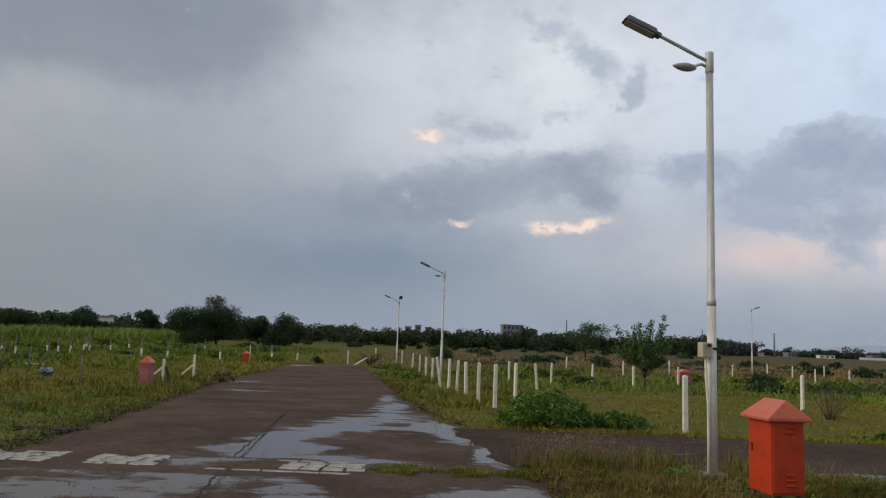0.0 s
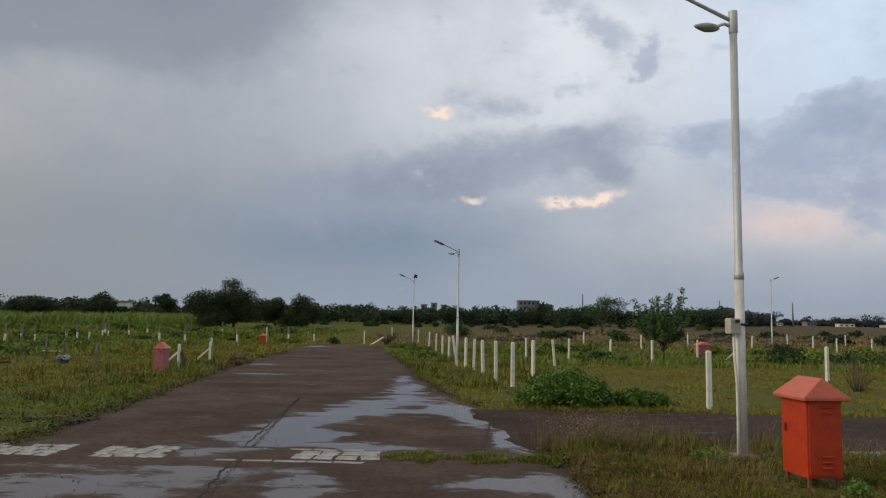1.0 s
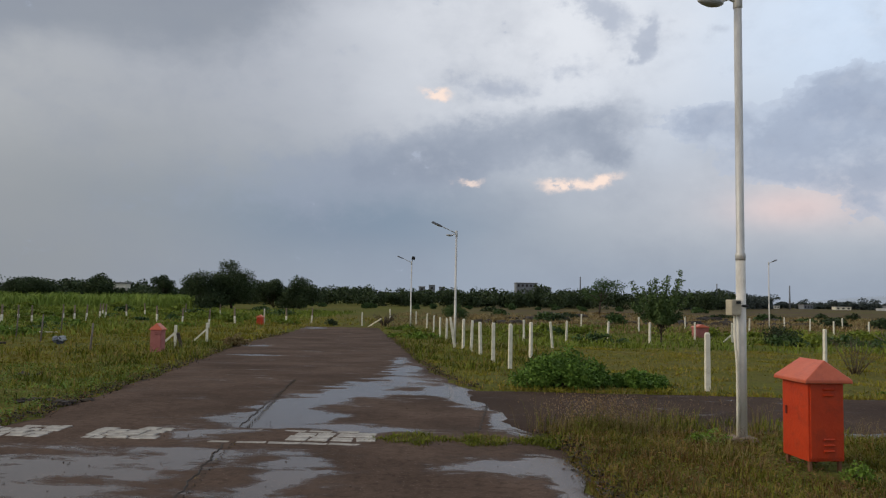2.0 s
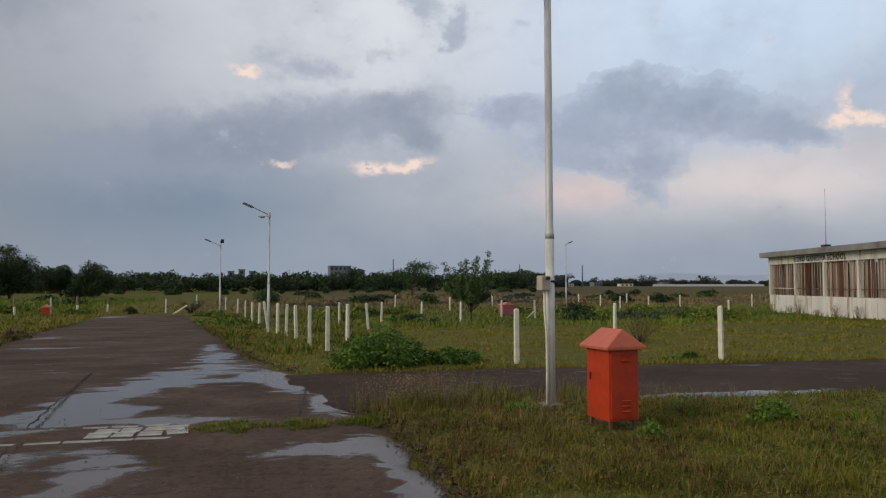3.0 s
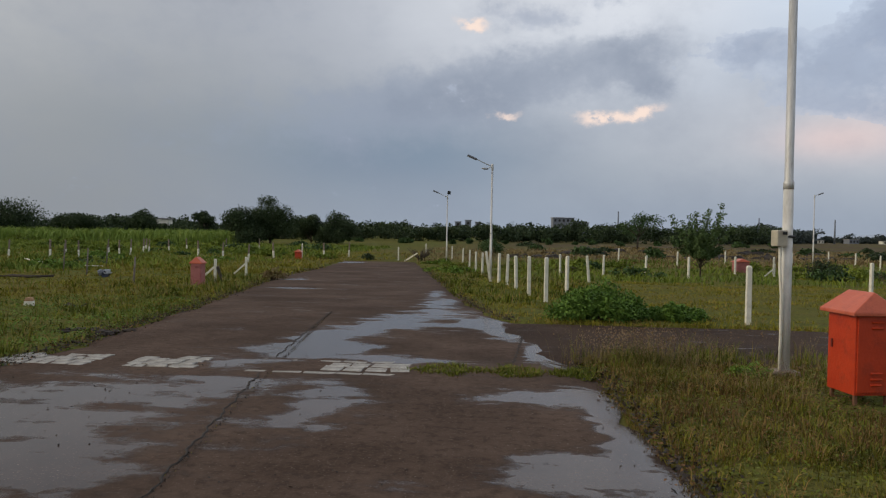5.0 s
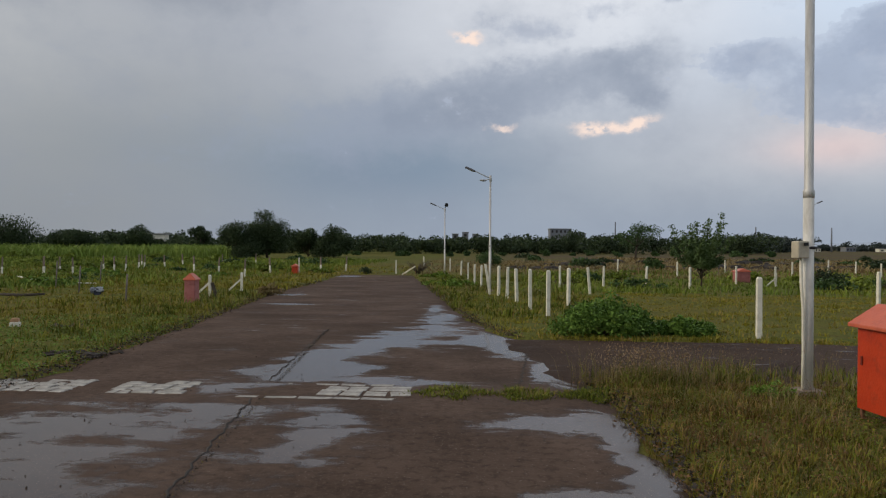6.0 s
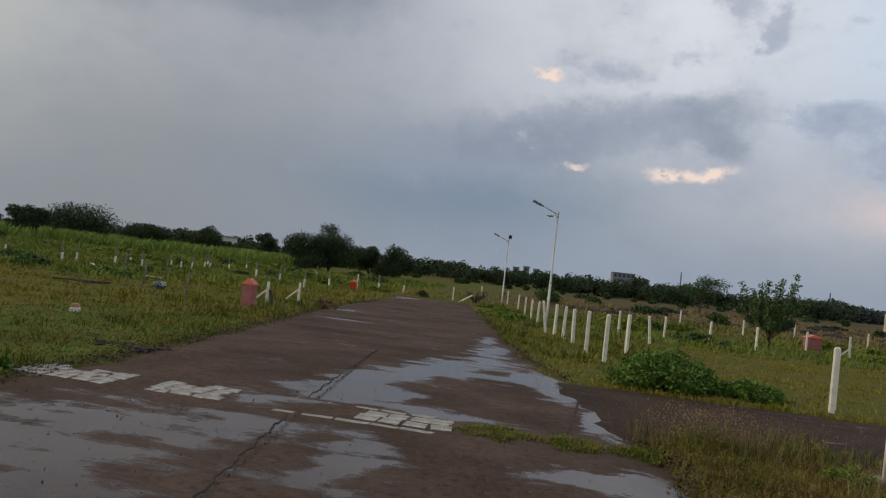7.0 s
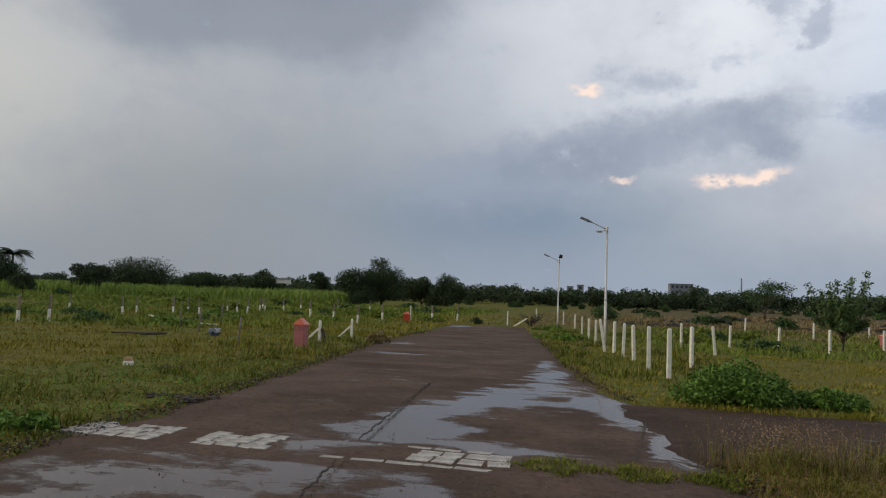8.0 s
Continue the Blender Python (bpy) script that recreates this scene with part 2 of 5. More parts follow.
M_CLOTH_DARK = surface("maroon_sheet", (0.10, 0.04, 0.03), (0.20, 0.10, 0.075), 2.0, 0.9, stretch=(1, 1, 0.12))
M_PALE = surface("pale_sheet", (0.42, 0.33, 0.27), (0.58, 0.48, 0.41), 2.0, 0.9, stain=(0.28, 0.15, 0.10), stain_scale=1.4, amount=0.6, stretch=(1, 1, 0.12))
M_LIMEBAR = plain("pale_bar", (0.58, 0.54, 0.50), 0.7)
M_INK = plain("dark_sign_paint", (0.025, 0.025, 0.028), 0.8)
M_LEAF_DARK = leafy("dark_tree_leaf", (0.030, 0.048, 0.025), (0.068, 0.098, 0.042))
M_LEAF = leafy("tree_leaf", (0.040, 0.075, 0.028), (0.09, 0.15, 0.05))
M_SAPLING = leafy("young_leaf", (0.055, 0.095, 0.038), (0.12, 0.18, 0.065))
M_BUSH = leafy("bush_leaf", (0.050, 0.105, 0.020), (0.18, 0.30, 0.055), patch=1.5)
M_CROP = leafy("crop_leaf", (0.095, 0.145, 0.022), (0.235, 0.285, 0.045), patch=0.08)
M_FIELD = leafy("field_crop_leaf", (0.17, 0.25, 0.045), (0.26, 0.34, 0.075), patch=0.06)
M_GRASS = leafy("grass_blade", (0.150, 0.150, 0.018), (0.30, 0.268, 0.034), (0.30, 0.22, 0.06), 0.20, patch=0.5)
# very dark low tones of verge, mat and lush paint shade between tufts
M_VERGE = leafy("verge_blade", (0.042, 0.046, 0.007), (0.235, 0.220, 0.030), (0.27, 0.175, 0.058), 0.24, patch=0.9)
M_GRASS_DRY = leafy("seeding_grass", (0.20, 0.16, 0.065), (0.33, 0.26, 0.12), (0.21, 0.145, 0.07), 0.3, patch=0.8)
M_MAT = leafy("mat_leaf", (0.040, 0.060, 0.008), (0.185, 0.215, 0.030), patch=0.7)
# wide tone range: dark patches as painted shade, light ones as highlights
M_LUSH = leafy("lush_blade", (0.036, 0.054, 0.007), (0.205, 0.235, 0.029), (0.25, 0.19, 0.06), 0.16, patch=0.9)
M_RUSSET = leafy("russet_blade", (0.10, 0.055, 0.022), (0.19, 0.115, 0.045), patch=1.2)
M_TAWNY = leafy("tawny_stem", (0.15, 0.120, 0.045), (0.31, 0.24, 0.10), (0.15, 0.15, 0.03), 0.3, patch=1.2)
M_SEED = leafy("seed_head", (0.20, 0.13, 0.07), (0.34, 0.24, 0.14))
M_DEAD = leafy("dead_leaf", (0.14, 0.075, 0.035), (0.24, 0.14, 0.065))
M_WEED = leafy("weed_leaf", (0.09, 0.16, 0.024), (0.17, 0.27, 0.045), patch=0.6)
# leaves greyed towards blue, so the colour carries the haze
M_FARWOOD = leafy("haze_tinted_leaf", (0.045, 0.062, 0.060), (0.080, 0.100, 0.092), patch=0.02)
# pale blue of distance haze is painted into the hill colour
M_HILL = plain("haze_coloured_hill", (0.46, 0.53, 0.62), 1.0)

# ground: short turf with worn olive, brown and greener patches
M_GROUND, t, bsdf, co = material("turf")
n1, _ = t.noise(co, 0.09, 6.0, 0.6)
n2, _ = t.noise(co, 0.9, 6.0, 0.65)
n3, _ = t.noise(co, 14.0, 4.0, 0.7)
c = t.mix(t.step(n1, 0.35, 0.65), (0.165, 0.148, 0.040, 1), (0.125, 0.145, 0.034, 1))
c = t.mix(t.math("MULTIPLY", t.step(n2, 0.5, 0.72), 0.6), c, (0.145, 0.105, 0.048, 1))
# dark flecks: soil, and shade between tufts put into the colour
c = t.mix(t.math("MULTIPLY", t.step(n3, 0.42, 0.70), 0.75), c, (0.040, 0.040, 0.014, 1))
# ploughed plain far out
px, py, _ = t.xyz(co)
n4, _ = t.noise(t.scaled(co, 0.02, 0.14, 1.0), 1.0, 6.0, 0.65)
far = t.math("MULTIPLY", t.step(py, 46.0, 72.0), t.step(px, -20.0, 10.0))
c = t.mix(t.math("MULTIPLY", far, t.step(n4, 0.36, 0.56)), c, (0.115, 0.088, 0.056, 1))
t.put(bsdf.inputs["Base Color"], c)
bsdf.inputs["Roughness"].default_value = 0.95
bsdf.inputs["Specular IOR Level"].default_value = 0.03
bump(t, bsdf, n3, 0.6, 0.04)

# road: brown worn concrete, wet in places, with standing water
# rows of x, y, width, length, weight; a weight below nothing is a dry rise
POOLS_FAR = [
    (-2.35, 8.7, 0.75, 0.75, 1.0), (-2.35, 10.3, 0.55, 1.2, 0.9), (-1.95, 12.1, 0.50, 1.3, 0.8), (-1.25, 14.0, 0.55, 1.3, 0.85), (-1.50, 16.8, 0.30, 1.6, 0.9),
    (-1.95, 19.4, 0.25, 1.6, 0.8), (-0.40, 12.6, 0.36, 1.1, 0.9), (0.02, 11.0, 0.34, 0.9, 1.0), (0.55, 9.1, 0.26, 0.85, 1.1), (-1.0, 11.6, 0.7, 0.5, 0.7), (-1.1, 8.15, 1.2, 0.28, 0.75),
    (-0.45, 9.2, 0.55, 0.65, -1.0), (-6.3, 20.6, 0.8, 0.35, 0.9), (-11.0, 48.3, 1.0, 1.0, 1.0), (-8.0, 26.0, 0.6, 0.7, 0.8)]
POOLS_NEAR = [
    (-3.6, 5.8, 1.2, 0.7, 0.80), (-3.2, 4.6, 1.0, 0.7, 0.74), (-2.5, 6.4, 0.5, 0.35, 0.8), (-2.5, 3.8, 0.7, 0.5, 0.6), (-2.7, 7.4, 0.45, 0.4, 0.7),
    (-1.45, 6.2, 0.36, 0.6, 0.8), (-1.40, 5.15, 0.40, 0.35, 0.8), (0.40, 6.35, 0.55, 0.34, 1.1), (0.95, 6.5, 0.32, 0.45, 1.0), (1.0, 5.4, 0.24, 0.8, 1.2),
    (0.70, 4.25, 0.60, 0.4, 1.1), (-2.8, 2.8, 0.8, 0.5, 0.8), (-0.3, 5.0, 0.7, 0.5, -0.6), (-4.9, 8.9, 0.5, 1.0, -0.6)]
def road_material(name, a, b, pools):
    mat, t, bsdf, co = material(name)
    n1, _ = t.noise(co, 0.5, 6.0, 0.65)
    n2, _ = t.noise(co, 30.0, 4.0, 0.7)
    n3, _ = t.noise(t.scaled(co, 0.75, 1.15, 1.0), 1.5, 9.0, 0.66, 0.3)
    _, warp = t.noise(t.scaled(co, 1.0, 1.4, 1.0), 1.3, 4.0, 0.6)
    u0, v0, _ = t.xyz(co)
    r, g, _ = t.xyz(warp)
    u = t.math("ADD", u0, t.math("MULTIPLY", t.math("SUBTRACT", r, 0.5), 1.0))
    v = t.math("ADD", v0, t.math("MULTIPLY", t.math("SUBTRACT", g, 0.5), 1.1))
    c = t.mix(t.step(n1, 0.3, 0.7), (*a, 1), (*b, 1))
    c = t.mix(t.math("MULTIPLY", t.step(n2, 0.5, 0.72), 0.5), c, (0.17, 0.122, 0.092, 1))
    n6, _ = t.noise(co, 11.0, 6.0, 0.7)
    c = t.mix(t.math("MULTIPLY", t.step(n6, 0.46, 0.66), 0.55), c, (0.042, 0.028, 0.021, 1))
    n7, _ = t.noise(co, 62.0, 2.0, 0.5)
    c = t.mix(t.math("MULTIPLY", t.step(n7, 0.66, 0.74), 0.7), c, (0.30, 0.25, 0.21, 1))
    wet = t.math("ADD", t.math("MULTIPLY", t.math("SUBTRACT", n3, 0.5), 1.7), t.math("MULTIPLY", t.math("SUBTRACT", n6, 0.5), 0.55))
    n5, _ = t.noise(t.scaled(co, 0.8, 2.0, 1.0), 1.7, 5.0, 0.55)
    wet = t.math("ADD", wet, t.math("MULTIPLY", t.math("SUBTRACT", n5, 0.5), 1.5))
    for x, y, sx, sy, k in pools:
        wet = t.math("ADD", wet, t.math("MULTIPLY", t.blob(u, v, x, y, sx, sy), k))
    pool = t.step(wet, 0.30, 0.58)
    damp = t.step(wet, 0.0, 0.5)
    c = t.mix(t.math("MULTIPLY", damp, 0.30), c, (0.040, 0.029, 0.024, 1))
    t.put(bsdf.inputs["Base Color"], c)
    rough = t.math("SUBTRACT", 0.85, t.math("MULTIPLY", damp, 0.25))
    t.put(bsdf.inputs["Roughness"], t.math("ADD", t.math("MULTIPLY", rough, t.math("SUBTRACT", 1.0, pool)), t.math("MULTIPLY", pool, 0.20)))
    t.put(bsdf.inputs["Specular IOR Level"], t.math("ADD", 0.05, t.math("MULTIPLY", pool, 0.25)))
    h = t.math("MULTIPLY", t.math("ADD", n2, t.math("MULTIPLY", n1, 2.0)), t.math("SUBTRACT", 1.0, pool))
    bump(t, bsdf, h, 0.5, 0.012)
    return mat


M_ROAD = road_material("wet_brown_concrete", (0.068, 0.045, 0.033), (0.145, 0.100, 0.076), POOLS_FAR + POOLS_NEAR)
M_SIDE = road_material("dark_earth_road", (0.048, 0.031, 0.023), (0.085, 0.057, 0.042), [(4.8, 8.52, 0.50, 0.17, 1.5), (6.4, 8.50, 1.0, 0.17, 1.5), (8.6, 8.50, 0.7, 0.16, 1.5), (3.9, 8.58, 0.25, 0.14, 1.0)])

# ---------------------------------------------------------------- building helpers
def linked(name, bm, mat, parent=None, label=""):
    me = bpy.data.meshes.new(name)
    bm.to_mesh(me)
    bm.free()
    me.materials.append(mat)
    ob = new(name, me)
    ob.parent = parent
    return tagged(ob, label)


def part(name, bm, mat, parent, label=""):
    return linked(name, bm, mat, parent, label)


def arrays(name, verts, faces, mat, parent=None, label=""):
    me = bpy.data.meshes.new(name)
    verts, faces = np.asarray(verts, np.float32), np.asarray(faces, np.int32)
    me.vertices.add(len(verts))
    me.vertices.foreach_set("co", verts.ravel())
    k = faces.shape[1]
    me.loops.add(faces.size)
    me.loops.foreach_set("vertex_index", faces.ravel())
    me.polygons.add(len(faces))
    me.polygons.foreach_set("loop_start", np.arange(0, faces.size, k, dtype=np.int32))
    me.update(calc_edges=True)
    me.materials.append(mat)
    ob = new(name, me)
    ob.parent = parent
    return tagged(ob, label)


def empty(name, m, label="", category="", group="", kind=""):
    ob = new(name)
    ob.empty_display_size = 0.2
    ob.matrix_basis = m
    return tagged(ob, label, category, group, kind)


def box(bm, size, m=Matrix(), bevel=0.0, taper=1.0):
    """A block standing on its base, bevelled, its top drawn in by taper."""
    got = bmesh.ops.create_cube(bm, size=1.0)["verts"]
    for v in got:
        k = taper if v.co.z > 0 else 1.0
        v.co = Vector((v.co.x * size[0] * k, v.co.y * size[1] * k, (v.co.z + 0.5) * size[2]))
    if bevel:
        edges = list({e for v in got for e in v.link_edges})
        made = bmesh.ops.bevel(bm, geom=edges, offset=bevel, segments=2, profile=0.6, affect="EDGES")
        got = list({v for f in made["faces"] for v in f.verts} | {v for v in got if v.is_valid})
    bmesh.ops.transform(bm, matrix=m, verts=got)
    return bm


def tube(bm, pts, radii, sides=10):
    """A tapering tube along points."""
    rings = []
    pts = [Vector(p) for p in pts]
    for i, p in enumerate(pts):
        d = (pts[min(i + 1, len(pts) - 1)] - pts[max(i - 1, 0)]).normalized()
        a = d.orthogonal().normalized()
        b = d.cross(a)
        rings.append([bm.verts.new(p + radii[i] * (math.cos(2 * math.pi * k / sides) * a + math.sin(2 * math.pi * k / sides) * b)) for k in range(sides)])
    for r, s in zip(rings, rings[1:]):
        turn = min(range(sides), key=lambda k: (s[k].co - r[0].co).length)
        for k in range(sides):
            bm.faces.new((r[k], r[(k + 1) % sides], s[(k + 1 + turn) % sides], s[(k + turn) % sides])).smooth = True
    bm.faces.new(rings[0][::-1]), bm.faces.new(rings[-1])
    return bm


def soft(u):
    return np.where(u > 40, u, 1.5 * np.log1p(np.exp(np.minimum(u, 40) / 1.5)))


def gz(y):
    """The lie of the land: level at first, then falling gently, then level."""
    y = np.asarray(y, float)
    return -0.021 * (soft(y - 8) - soft(y - 40))


def g(x, y, up=0.0):
    return Vector((x, y, float(gz(y)) + up))


# ---------------------------------------------------------------- ground, roads
LEFT = ((-14, 6, 8.7, 14, 29, 50.5), (-5.2, -5.1, -5.35, -6.3, -9.5, -12.1))
RIGHT = ((-14, 4, 5, 6.7, 8.3, 12.4, 16, 38, 50.5), (1.6, 1.25, 1.19, 1.1, 0.85, 0.15, -0.8, -4.47, -6.8))
SIDE_NEAR, SIDE_FAR = 8.35, 12.75


def on_road(x, y, margin=0.0):
    x, y = np.asarray(x, float), np.asarray(y, float)
    main = (x > np.interp(y, *LEFT) - margin) & (x < np.interp(y, *RIGHT) + margin) & (y < 50.5 + margin)
    side = (x > -1) & (y > SIDE_NEAR - margin) & (y < SIDE_FAR + margin)
    return main | side


def lattice(xs, ys, z):
    X, Y = np.meshgrid(xs, ys)
    verts = np.stack([X.ravel(), Y.ravel(), z(X, Y).ravel()], 1)
    n = len(xs)
    i = (np.arange(len(ys) - 1)[:, None] * n + np.arange(n - 1)[None]).ravel()
    return verts, np.stack([i, i + 1, i + n + 1, i + n], 1)


def wave(x, y):
    return 0.018 * np.sin(x * 1.7 + np.sin(y * 0.9) * 2) + 0.016 * np.sin(y * 2.1 + np.sin(x * 1.3) * 2) + 0.03 * np.sin(x * 0.31 + 1) * np.sin(y * 0.27)


def road_gap(x, y):
    """How far a place lies outside the roads; less than nothing on them."""
    main = np.maximum(np.maximum(np.interp(y, *LEFT) - x, x - np.interp(y, *RIGHT)), y - 50.5)
    side = np.maximum(np.maximum(SIDE_NEAR - y, y - SIDE_FAR), -1 - x)
    return np.minimum(main, side)


def land(x, y):
    d = road_gap(np.asarray(x, float), np.asarray(y, float))
    return gz(y) - 0.06 + 0.085 * np.clip((d + 0.05) / 0.22, 0, 1) + wave(x, y) * np.clip((d - 0.1) / 0.6, 0, 1)


spread = np.geomspace(3, 4000, 34)
xs = np.concatenate([-24 - spread[::-1], np.arange(-24, -13, 0.25), np.arange(-13, 2.5, 0.1), np.arange(2.5, 24.1, 0.25), 24 + spread])
ys = np.concatenate([-14 - spread[::-1][:26], np.arange(-14, 8, 0.25), np.arange(8, 13.2, 0.1), np.arange(13.25, 56.1, 0.25), 56 + spread])
ground = arrays("ground", *lattice(xs, ys, land), M_GROUND)
tagged(ground, "olive green rough turf with brown patches", "ground", kind="structure")
ground.data.shade_smooth()


def ragged(s, seed, size=0.09):
    return size * (np.sin(s * 2.3 + seed) + 0.6 * np.sin(s * 5.9 + 2 * seed) + 0.4 * np.sin(s * 13.1 + 3 * seed))


ys = np.arange(-14, 50.6, 0.25)
u = np.linspace(0, 1, 21)
lo, hi = np.interp(ys, *LEFT) + ragged(ys, 1.0), np.interp(ys, *RIGHT) + ragged(ys, 4.0)
X = lo[:, None] + (hi - lo)[:, None] * u[None]
Y = np.repeat(ys[:, None], 21, 1)
Z = gz(Y) + 0.004 * np.sin(X * 3.1) * np.sin(Y * 2.3)
Z[:, [0, -1]] -= 0.05
i = (np.arange(len(ys) - 1)[:, None] * 21 + np.arange(20)[None]).ravel()
road = arrays("road", np.stack([X.ravel(), Y.ravel(), Z.ravel()], 1), np.stack([i, i + 1, i + 22, i + 21], 1), M_ROAD)
tagged(road, "brown worn concrete road, wet with shallow pools", "road", kind="structure")
road.data.shade_smooth()

xs = np.arange(-0.6, 70, 0.25)
v = np.linspace(0, 1, 17)
lo, hi = SIDE_NEAR + ragged(xs, 2.0, 0.05), SIDE_FAR + ragged(xs, 5.0, 0.06)
Y = lo[:, None] + (hi - lo)[:, None] * v[None]
X = np.repeat(xs[:, None], 17, 1)
Z = gz(Y) - 0.012 + 0.012 * np.clip((X - 1.5) / 2, 0, 1) + 0.006 * np.sin(X * 2.1) * np.sin(Y * 3.3)
Z[:, [0, -1]] -= 0.05
i = (np.arange(len(xs) - 1)[:, None] * 17 + np.arange(16)[None]).ravel()
side = arrays("side_road", np.stack([X.ravel(), Y.ravel(), Z.ravel()], 1), np.stack([i, i + 17, i + 18, i + 1], 1), M_SIDE)
tagged(side, "dark brown damp earth side road", "road", kind="structure")
side.data.shade_smooth()

# ---------------------------------------------------------------- posts
def post_mesh(h, wdt, name="post"):
    bm = bmesh.new()
    box(bm, (wdt, wdt, h - 0.05), bevel=0.008, taper=0.93)
    box(bm, (wdt * 0.91, wdt * 0.91, 0.03), Matrix.Translation((0, 0, h - 0.055)), 0.004, 0.62)
    return bm


def fence_post():
    """A whitewashed concrete post, set in the ground."""
    return tagged(linked("fence_post", post_mesh(1.32, 0.09), M_WHITE), "whitewashed concrete fence post, dirty, standing in grass", "post", "white fence posts")


def two_tone_post():
    root = empty("boundary_post", Matrix(), "concrete boundary post, whitewashed below and bare brown above", "post", "boundary posts in the field")
    bm = bmesh.new()
    box(bm, (0.11, 0.11, 0.78), bevel=0.008)
    part("painted_base", bm, M_WHITE, root)
    bm = bmesh.new()
    box(bm, (0.10, 0.10, 0.62), Matrix.Translation((0, 0, 0.775)), 0.008, 0.9)
    part("bare_top", bm, M_BARE, root, "bare brown weathered concrete")
    return root


def stand(x, y, turn=0.0, lean_x=0.0, lean_y=0.0, sink=0.12):
    p = g(x, y, -sink)
    return pose(p.x, p.y, p.z, lean_x, lean_y, turn)


rnd = random.Random(3)
first = fence_post()
first.matrix_basis = stand(0.90, 17.38, 12, sink=0.2)
WHITE_POSTS = [
    (0.55, 20.15), (0.21, 22.7), (-0.12, 24.9), (-0.44, 27.0), (-1.47, 36.0), (-2.01, 40.0), (-2.65, 44.5), (-3.5, 50.5),
    (-5.0, 59.0), (-8.0, 66.0), (1.72, 22.0), (2.4, 36.3), (4.76, 38.4), (8.55, 60.0), (6.78, 37.6), (8.41, 35.4),
    (12.64, 42.5), (13.9, 40.0), (20.3, 55.0), (27.0, 65.0), (27.4, 61.0), (32.7, 66.5), (27.0, 51.2), (4.24, 13.06),
    (8.48, 12.95), (10.4, 21.9), (25.5, 53.0), (33.0, 57.0), (25.6, 38.6), (40.0, 57.0), (11.5, 52.0), (17.0, 60.0)]
for n, (x, y) in enumerate(WHITE_POSTS):
    copy_thing(first, stand(x, y, rnd.uniform(0, 40), rnd.uniform(-1.5, 1.5), rnd.uniform(-1.5, 1.5), 0.17 + rnd.uniform(0, 0.06)))
leaner = copy_thing(first, stand(-0.75, 27.4, 10, 0, -9, 0.1))
tagged(leaner, "whitewashed concrete fence post leaning over, dirty")
leaner = copy_thing(first, stand(3.05, 28.4, 10, 2, -6, 0.2))
tagged(leaner, "whitewashed concrete fence post leaning over, dirty")

tone = two_tone_post()
tone.matrix_basis = stand(-28.8, 42.4, 5)
for x, y in [(-30.1, 46.0), (-28.3, 44.6), (-30.0, 51.0), (-29.3, 51.2), (-28.6, 51.5), (-30.0, 56.0), (-29.7, 56.3), (-29.3, 59.0),
             (-23.5, 52.0), (-21.0, 50.5), (-16.99, 45.0), (-17.5, 51.5), (-14.67, 55.0), (-13.08, 56.5), (-24.4, 25.6), (-24.1, 26.9),
             (-37.0, 42.5), (-29.8, 38.8), (-31.3, 42.0), (-33.0, 62.0), (-31.0, 66.0), (-28.0, 68.0), (-25.0, 69.0)]:
    copy_thing(tone, stand(x, y, rnd.uniform(0, 60), rnd.uniform(-3, 3), rnd.uniform(-4, 4), 0.16 + rnd.uniform(0, 0.1)))


